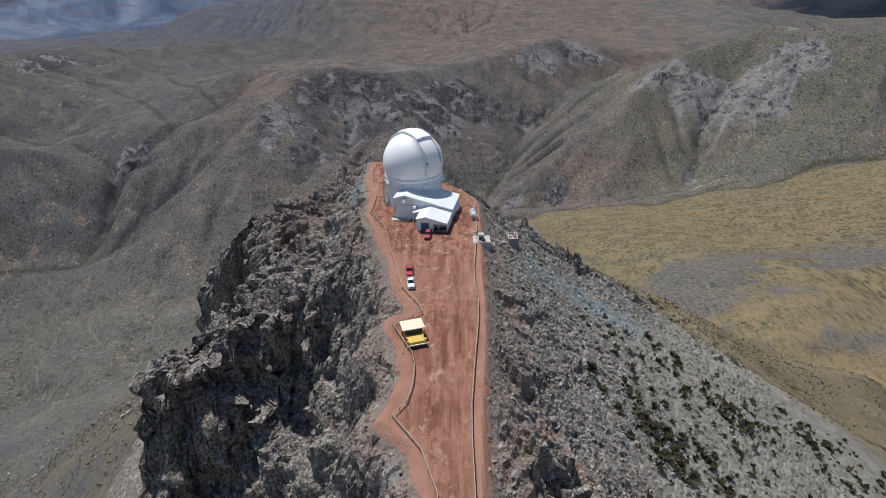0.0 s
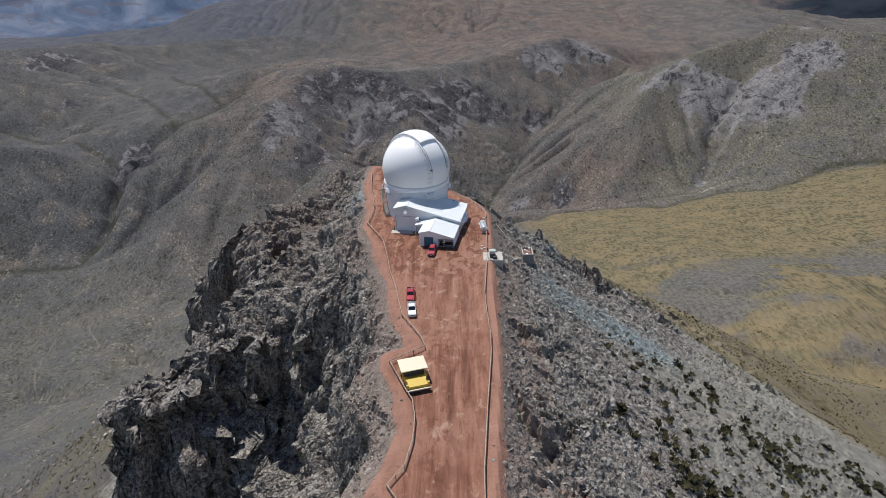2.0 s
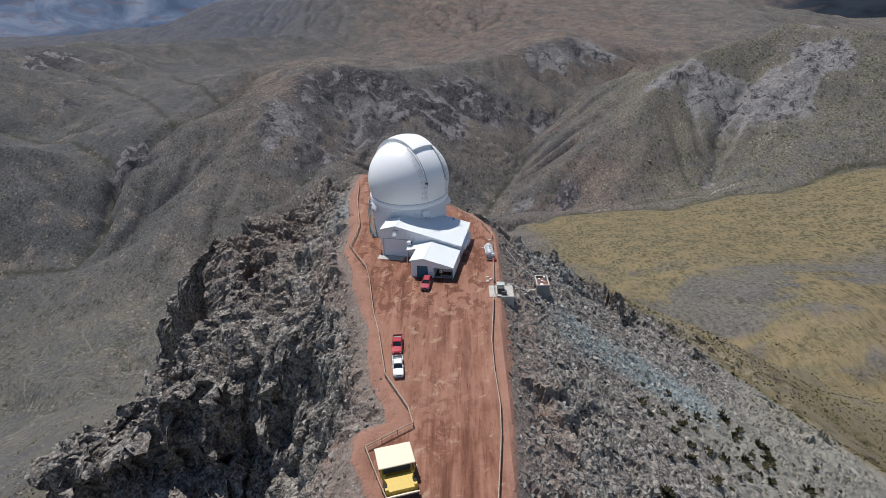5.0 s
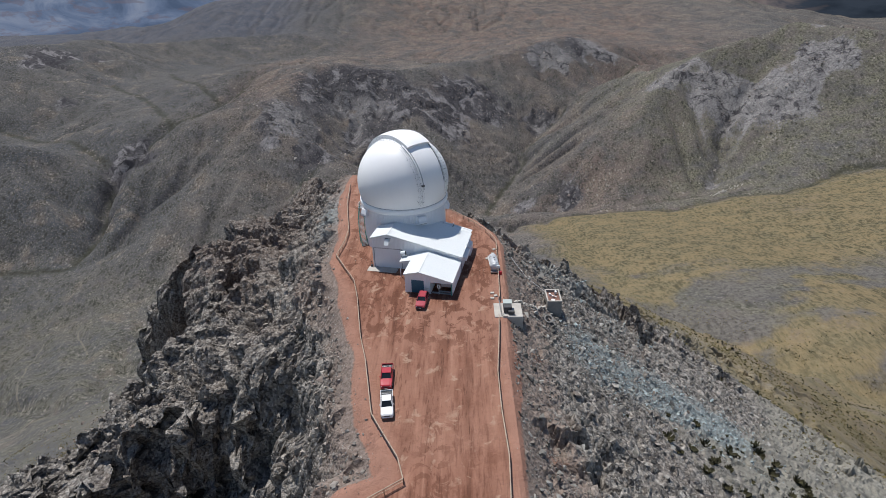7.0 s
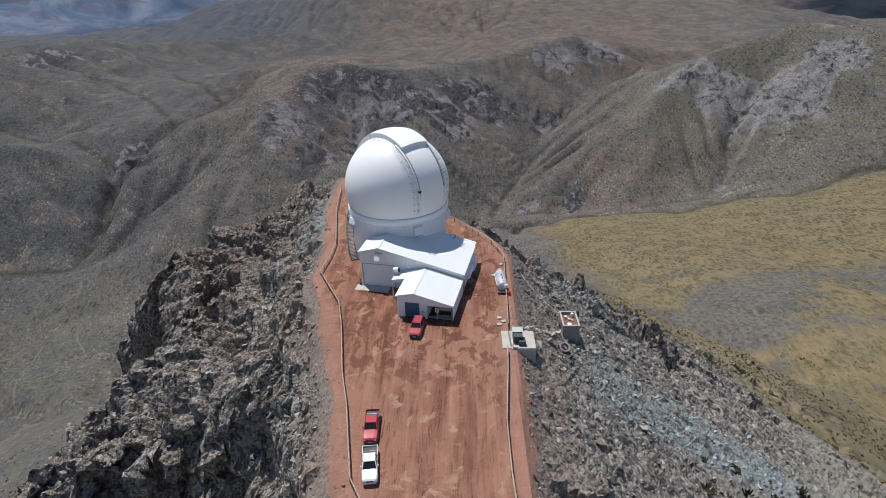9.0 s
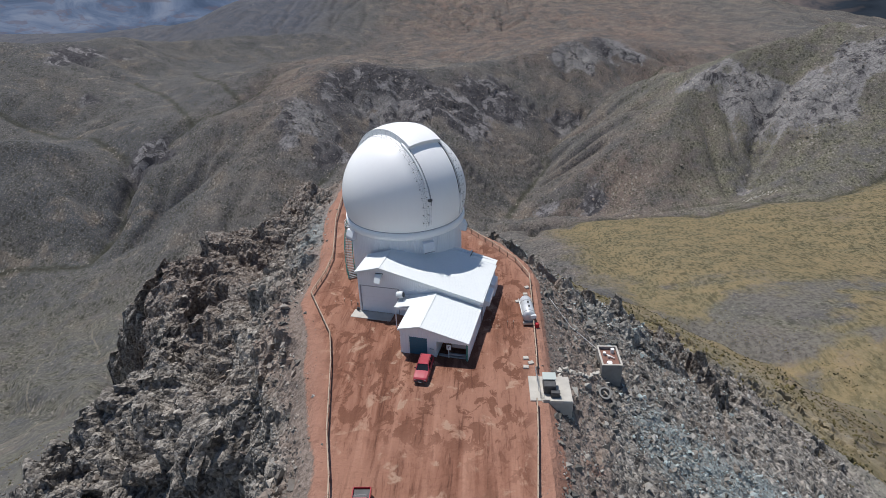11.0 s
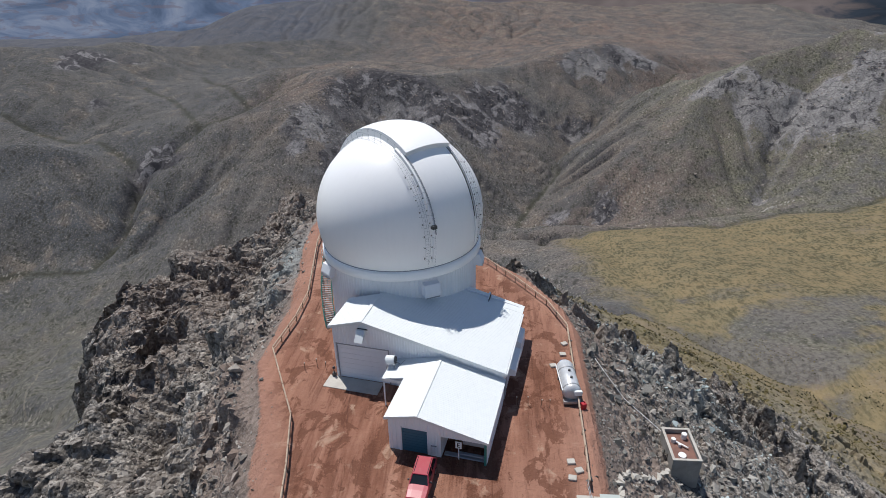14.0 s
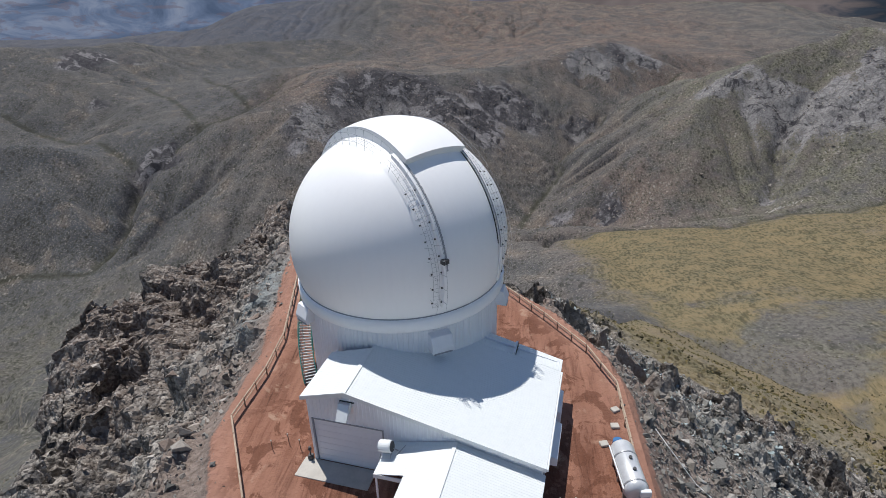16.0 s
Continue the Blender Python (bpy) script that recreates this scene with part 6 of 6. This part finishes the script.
def build_bunker():
    x0, x1, y0, y1, top, low = 21.0, 24.0, 171.2, 176.0, -6.6, -10.5
    b = thing("concrete_bunker", (0, 0, 0), 0, "small concrete bunker with a red-brown flat roof on the slope", "bunker")
    for lo, hi in (((x0, y0, low), (x1, y0 + 0.2, top)), ((x0, y1 - 0.2, low), (x1, y1, top)), ((x0, y0 + 0.2, low), (x0 + 0.2, y1 - 0.2, top)), ((x1 - 0.2, y0 + 0.2, low), (x1, y1 - 0.2, top))):
        bm = bmesh.new()
        add_box(bm, lo, hi)
        part("wall", bm, GREY_BLOCK, b)
    for lo, hi in (((x0 - 0.05, y0 - 0.05, top), (x1 + 0.05, y0 + 0.24, top + 0.12)), ((x0 - 0.05, y1 - 0.24, top), (x1 + 0.05, y1 + 0.05, top + 0.12)), ((x0 - 0.05, y0 + 0.24, top), (x0 + 0.24, y1 - 0.24, top + 0.12)), ((x1 - 0.24, y0 + 0.24, top), (x1 + 0.05, y1 - 0.24, top + 0.12))):
        bm = bmesh.new()
        add_box(bm, lo, hi, 0.02)
        part("coping", bm, CONCRETE, b, "pale concrete coping")
    bm = bmesh.new()
    add_box(bm, (x0 + 0.2, y0 + 0.2, top - 0.6), (x1 - 0.2, y1 - 0.2, top - 0.45))
    part("roof", bm, RUST_ROOF, b, "flat red-brown roof")
    for cx, cy, r, h in ((22.3, 172.3, 0.42, 0.22), (21.9, 174.4, 0.25, 0.5), (23.2, 175.0, 0.3, 0.7), (22.4, 173.7, 0.16, 0.4)):
        bm = bmesh.new()
        add_rod(bm, (cx, cy, top - 0.46), (cx, cy, top - 0.46 + h), r, 16)
        part("roof_vent", bm, SIGN_WHITE, b, "white roof vent")
    bm = bmesh.new()
    add_rod(bm, (21.9, 174.4, top - 0.2), (23.2, 173.3, top - 0.2), 0.09, 8)
    part("vent_pipe", bm, SIGN_WHITE, b)
    bm = bmesh.new()
    add_box(bm, (x0 - 0.9, 173.0, low), (x0 - 0.02, 174.6, -8.3), 0.03)
    part("side_step", bm, CONCRETE, b)


build_bunker()


def ground_z(x, y):
    return float(height(np.array([float(x)]), np.array([float(y)]))[0])


def build_pipe():
    p = thing("pipeline", (0, 0, 0), 0, "thin white pipe running down the slope to the bunker", "pipe")
    line = [(14.0, 182.0), (14.9, 180.7), (17.2, 178.9), (19.4, 177.3), (21.1, 176.1)]
    pts = [Vector((x, y, ground_z(x, y) + 0.55)) for x, y in line]
    pts[-1].z = -7.2
    for a, b in zip(pts, pts[1:]):
        bm = bmesh.new()
        add_rod(bm, a, b, 0.045, 8)
        part("pipe_length", bm, SIGN_WHITE, p)
    for q in pts[:-1]:
        bm = bmesh.new()
        add_rod(bm, q - Vector((0, 0, 1.3)), q, 0.05, 6)
        part("pipe_stand", bm, STEEL, p)
    k = thing("stone_kerb", (0, 0, 0), 0, "low row of pale rough stones beside the path to the bunker", "kerb")
    line = [(13.0, 160.2), (13.4, 163.5), (14.6, 165.8), (16.6, 167.0), (18.6, 168.2), (20.4, 170.6)]
    rng = random.Random(31)
    for (ax, ay), (bx, by) in zip(line, line[1:]):
        count = max(2, round(math.hypot(bx - ax, by - ay) / 0.55))
        for i in range(count):
            t = (i + 0.5) / count
            x, y = ax + (bx - ax) * t + rng.uniform(-0.1, 0.1), ay + (by - ay) * t + rng.uniform(-0.1, 0.1)
            bm = bmesh.new()
            for _ in range(9):
                bm.verts.new((rng.choice((-1, 1)) * rng.uniform(0.2, 0.42), rng.choice((-1, 1)) * rng.uniform(0.12, 0.28), rng.choice((-0.3, 1)) * rng.uniform(0.2, 0.42)))
            bmesh.ops.convex_hull(bm, input=bm.verts[:])
            bmesh.ops.delete(bm, geom=[v for v in bm.verts if not v.link_faces], context="VERTS")
            part("stone", bm, CONCRETE, k).matrix_basis = pose(x, y, ground_z(x, y) + 0.05, 0, 0, rng.uniform(0, 180))
    r = thing("concrete_ring", (20.4, 166.0, ground_z(20.4, 166.0)), 0, "grey concrete pipe ring lying tilted on the slope", "ring")
    bm = bmesh.new()
    lathe(bm, [(0.68, -0.3), (0.9, -0.3), (0.9, 0.45), (0.68, 0.45), (0.68, -0.3)], 24)
    part("ring", bm, GREY_BLOCK, r).matrix_basis = pose(0, 0, 0.3, 28, 12, 0)


build_pipe()


def build_markers():
    first = None
    for x, y, tilt in ((4.2, 171.5, 3), (5.4, 171.5, -4), (6.7, 171.3, 5), (7.6, 171.2, -2), (-19.6, 176.2, 6), (-18.3, 176.8, -5), (-17.2, 176.4, 4)):
        if first is None:
            first = thing("marker_stake", (x, y, 0), 0, "thin rusty steel stake with a pale top standing in the earth", "stake", "marker stakes")
            bm = bmesh.new()
            add_rod(bm, (0, 0, -0.1), (0, 0, 1.0), 0.035, 6)
            part("rod", bm, WOOD_POST, first)
            bm = bmesh.new()
            add_rod(bm, (0, 0, 1.0), (0, 0, 1.12), 0.06, 6)
            part("cap", bm, CONCRETE, first)
        else:
            copy_thing(first, pose(x, y, 0, tilt, tilt * 0.6, 0))
    first = None
    for x, y, t in ((8.9, 164.0, 5), (9.5, 163.0, 20), (8.8, 162.1, -8), (8.6, 178.2, 15), (9.9, 180.4, 4), (10.3, 182.5, 30)):
        if first is None:
            first = thing("paving_block", (x, y, 0.0), t, "loose pale concrete block lying on the red earth", "block", "loose blocks")
            bm = bmesh.new()
            add_box(bm, (-0.36, -0.3, -0.05), (0.36, 0.3, 0.2), 0.04)
            part("block", bm, CONCRETE, first)
        else:
            copy_thing(first, pose(x, y, 0.0, 0, 0, t))


build_markers()


# ---- loose rock and plants ----
def rock_shapes(count, seed, flat=0.7):
    """Angular stones: hulls of a few random points."""
    rng = random.Random(seed)
    shapes = []
    for _ in range(count):
        bm = bmesh.new()
        for _ in range(7):
            v = Vector((rng.choice((-1, 1)) * rng.uniform(0.25, 1.0), rng.choice((-1, 1)) * rng.uniform(0.2, 0.8), rng.choice((-1, 1)) * rng.uniform(0.2, flat)))
            bm.verts.new(v)
        bmesh.ops.convex_hull(bm, input=bm.verts[:])
        loose = [v for v in bm.verts if not v.link_faces]
        bmesh.ops.delete(bm, geom=loose, context="VERTS")
        bmesh.ops.triangulate(bm, faces=bm.faces[:])
        bm.verts.index_update()
        shapes.append((np.array([v.co[:] for v in bm.verts]), np.array([[v.index for v in f.verts] for f in bm.faces])))
        bm.free()
    return shapes


def scatter(name, x, y, size, shapes, material, label, category, seed, sink=0.25, stretch=0.5):
    rng = np.random.default_rng(seed)
    z = height(x, y)
    for i in np.where(left_side(x, y) > 0.3)[0].tolist():
        hit = ground.ray_cast((x[i], y[i], 300.0), (0, 0, -1))
        z[i] = hit[1].z if hit[0] else z[i]
    pick = rng.integers(0, len(shapes), len(x))
    all_v, all_f, base = [], [], 0
    for k, (v, f) in enumerate(shapes):
        sel = np.where(pick == k)[0]
        n = len(sel)
        if not n:
            continue
        a = rng.uniform(0, 2 * np.pi, n)
        tilt = rng.uniform(-0.6, 0.6, n)
        sc = size[sel, None] * (1 + stretch * (rng.random((n, 3)) - 0.5))
        p = v[None] * sc[:, None, :]
        ct, st = np.cos(tilt)[:, None], np.sin(tilt)[:, None]
        py, pz = p[..., 1] * ct - p[..., 2] * st, p[..., 1] * st + p[..., 2] * ct
        ca, sa = np.cos(a)[:, None], np.sin(a)[:, None]
        qx, qy = p[..., 0] * ca - py * sa, p[..., 0] * sa + py * ca
        w = np.stack([qx + x[sel, None], qy + y[sel, None], pz + (z[sel] + size[sel] * sink)[:, None]], -1)
        all_v.append(w.reshape(-1, 3))
        all_f.append((f[None] + (np.arange(n) * len(v))[:, None, None]).reshape(-1, 3) + base)
        base += n * len(v)
    v, f = np.concatenate(all_v), np.concatenate(all_f)
    me = bpy.data.meshes.new(name)
    me.vertices.add(len(v))
    me.vertices.foreach_set("co", v.astype(np.float32).ravel())
    me.loops.add(f.size)
    me.loops.foreach_set("vertex_index", f.astype(np.int32).ravel())
    me.polygons.add(len(f))
    me.polygons.foreach_set("loop_start", np.arange(0, f.size, 3, dtype=np.int32))
    me.polygons.foreach_set("use_smooth", np.zeros(len(f), bool))
    me.update(calc_edges=True)
    me.materials.append(material)
    return tagged(new(name, me), label, category, kind="stuff")


def spread(n, seed, x0, x1, y0, y1, keep):
    """Random places in a stretch of the plan, kept by a chance from 0 to 1."""
    rng = np.random.default_rng(seed)
    x, y = rng.uniform(x0, x1, n), rng.uniform(y0, y1, n)
    ok = rng.random(n) < keep(x, y)
    return x[ok], y[ok], rng


def rubble():
    shapes = rock_shapes(14, 5, 0.85)

    def right_keep(x, y):
        d = platform_distance(x, y)
        return (d > 0.8) * (1 - left_side(x, y)) * ease(105, 20, d) * (0.35 + 0.65 * ease(-0.12, 0.12, fbm(x, y, 18, 3, 131)))
    x, y, rng = spread(148000, 7, 4, 125, 58, 260, right_keep)
    size = (0.10 + 0.11 * rng.pareto(2.5, len(x))) * (0.85 + 0.3 * ease(45, 10, platform_distance(x, y)))
    scatter("scree_stones", x, y, np.clip(size, 0.10, 0.75), shapes, ROCK_RIGHT, "grey angular stones strewn over the slope", "stones", 8)

    def blue_keep(x, y):
        across = y - 164 + 0.02 * (x - 28)
        d = platform_distance(x, y)
        upper = 0.2 * (1 - left_side(x, y)) * ease(176, 190, y) * ease(228, 212, y) * ease(2, 8, d) * ease(50, 26, d)
        return np.maximum(np.exp(-(across / 7.5) ** 2) * ease(20, 30, x) * ease(76, 58, x), upper)
    x, y, rng = spread(36000, 9, 5, 80, 145, 228, blue_keep)
    scatter("blue_stones", x, y, np.clip(0.10 + 0.10 * rng.pareto(2.8, len(x)), 0.10, 0.5), shapes, ROCK_BLUE, "blue-green copper-stained stones in a broad streak", "stones", 10)

    def left_keep(x, y):
        d = platform_distance(x, y)
        return (d > 2.2) * left_side(x, y) * ease(110, 8, d) * (0.3 + 0.7 * ease(-0.1, 0.15, fbm(x, y, 15, 3, 141)))
    x, y, rng = spread(100000, 11, -125, 5, 58, 335, left_keep)
    scatter("crag_stones", x, y, np.clip((0.11 + 0.12 * rng.pareto(2.4, len(x))) * (1 + 0.5 * ease(16, 3, platform_distance(x, y))), 0.11, 0.9), shapes, ROCK_LEFT, "broken grey-brown stones lying on the crags", "stones", 12)

    def edge_keep(x, y):
        d = platform_distance(x, y)
        return np.where(d < 0.6, 0.12, 0.9) * (d > -1.2) * (d < 9)
    x, y, rng = spread(40000, 13, -40, 24, 60, 240, edge_keep)
    scatter("edge_pebbles", x, y, np.clip(0.05 + 0.06 * rng.pareto(2.4, len(x)), 0.05, 0.28 + 0.3 * (platform_distance(x, y) > 1.5)), shapes, ROCK_RIGHT, "small stones along the edge of the red earth", "stones", 14)

    def far_keep(x, y):
        return 0.03 + 0.8 * far_rock(x, y)
    x, y, rng = spread(52000, 21, -700, 1150, 1330, 2500, far_keep)
    scatter("far_boulders", x, y, np.clip(1.0 + 0.9 * rng.pareto(2.3, len(x)), 1.0, 3.6), shapes, ROCK_LEFT, "grey boulders on the crags of the opposite hills", "stones", 22)

    def slope_keep(x, y):
        d = platform_distance(x, y)
        return left_side(x, y) * ease(95, 125, d) * (0.15 + 0.85 * ease(0.0, 0.2, fbm(x, y, 45, 3, 145)))
    x, y, rng = spread(16000, 25, -430, -90, 110, 620, slope_keep)
    scatter("slope_boulders", x, y, np.clip(0.25 + 0.3 * rng.pareto(2.3, len(x)), 0.25, 2.2), shapes, ROCK_LEFT, "grey boulders strewn down the slope under the crags", "stones", 26)
    x, y = rng.normal(0, 1, 70), rng.normal(0, 1, 70)
    scatter("creek_boulders", 625 + 22 * x + 4 * y, 1366 + 5 * x + 4 * y, rng.uniform(0.9, 2.6, 70), shapes, CONCRETE, "bleached pale boulders beside the dry creek", "stones", 24)


rubble()


def tuft_shapes(count, seed, blades, width, droop):
    rng = random.Random(seed)
    shapes = []
    for _ in range(count):
        verts, faces = [], []
        for _ in range(blades):
            a, up = rng.uniform(0, 2 * math.pi), rng.uniform(0.25, 1.0)
            r0, r1 = rng.uniform(0.0, 0.45), rng.uniform(0.55, 1.1)
            c, s = math.cos(a), math.sin(a)
            w = width * rng.uniform(0.6, 1.4)
            k = len(verts)
            verts += [(r0 * c - w * s, r0 * s + w * c, -0.05), (r0 * c + w * s, r0 * s - w * c, -0.05), (r1 * c + w * s * 0.6, r1 * s - w * c * 0.6, up * droop), (r1 * c * 0.9 - w * s * 0.6, r1 * s * 0.9 + w * c * 0.6, up * droop * 1.15)]
            faces += [(k, k + 1, k + 2), (k, k + 2, k + 3)]
        shapes.append((np.array(verts), np.array(faces)))
    return shapes


def plants():
    mound = rock_shapes(8, 41, 0.6)

    def far_keep(x, y):
        return ease(-0.12, 0.18, fbm(x, y, 90, 4, 153)) * ease(1320, 1420, y - 0.05 * x)
    x, y, rng = spread(26000, 27, -1000, 1250, 1250, 2450, far_keep)
    scatter("far_shrubs", x, y, rng.uniform(1.0, 2.3, len(x)), mound, SHRUB, "dark low shrubs dotted over the opposite hills", "shrubs", 28, 0.1, 0.4)
    shrub = tuft_shapes(6, 3, 42, 0.14, 0.62)

    def shrub_keep(x, y):
        d = platform_distance(x, y)
        return (1 - left_side(x, y)) * ease(18, 50, d) * ease(150, 120, d) * (0.06 + 0.75 * ease(0.0, 0.25, fbm(x, y, 17, 4, 151))) * ease(165, 125, y)
    x, y, rng = spread(15000, 15, 20, 160, 50, 215, shrub_keep)
    scatter("olive_shrubs", x, y, 0.45 + 1.35 * rng.random(len(x)) ** 2, shrub, SHRUB, "low dark olive shrubs dotted over the slope", "shrubs", 16, 0.0, 0.3)
    clump = rock_shapes(8, 43, 0.75)

    def clump_keep(x, y):
        d = platform_distance(x, y)
        left = left_side(x, y)
        start = np.interp(y, [100, 150, 180, 230, 300], [170, 130, 98, 66, 55])
        near = left * ease(88, 125, d) + (1 - left) * ease(0, 30, d - start)
        return near * ease(560, 430, d) * (0.25 + 0.75 * ease(-0.12, 0.12, fbm(x, y, 28, 4, 155)))
    x, y, rng = spread(52000, 29, -420, 460, 90, 680, clump_keep)
    dark = rng.random(len(x)) < 0.4
    size = rng.uniform(0.35, 0.85, len(x))
    scatter("slope_tussocks", x[~dark], y[~dark], size[~dark], clump, TUSSOCK, "dry grass clumps on the long lower slopes", "grass", 30, 0.15, 0.5)
    scatter("slope_shrubs", x[dark], y[dark], size[dark] * 1.1, clump, SHRUB, "dark low shrubs on the long lower slopes", "shrubs", 32, 0.1, 0.5)
    tuft = tuft_shapes(6, 4, 12, 0.14, 0.9)

    def tuft_keep(x, y):
        d = platform_distance(x, y)
        return (1 - left_side(x, y)) * ease(45, 95, d) * ease(-0.08, 0.12, fbm(x, y, 30, 3, 161)) + left_side(x, y) * ease(82, 110, d) * 0.35
    x, y, rng = spread(12000, 17, 50, 190, 60, 340, tuft_keep)
    x2, y2, rng = spread(9000, 19, -190, -70, 90, 330, tuft_keep)
    x, y = np.concatenate([x, x2]), np.concatenate([y, y2])
    scatter("dry_tussocks", x, y, rng.uniform(0.25, 0.6, len(x)), tuft, TUSSOCK, "dry yellow grass tussocks on the lower slopes", "grass", 18, 0.0, 0.3)


plants()
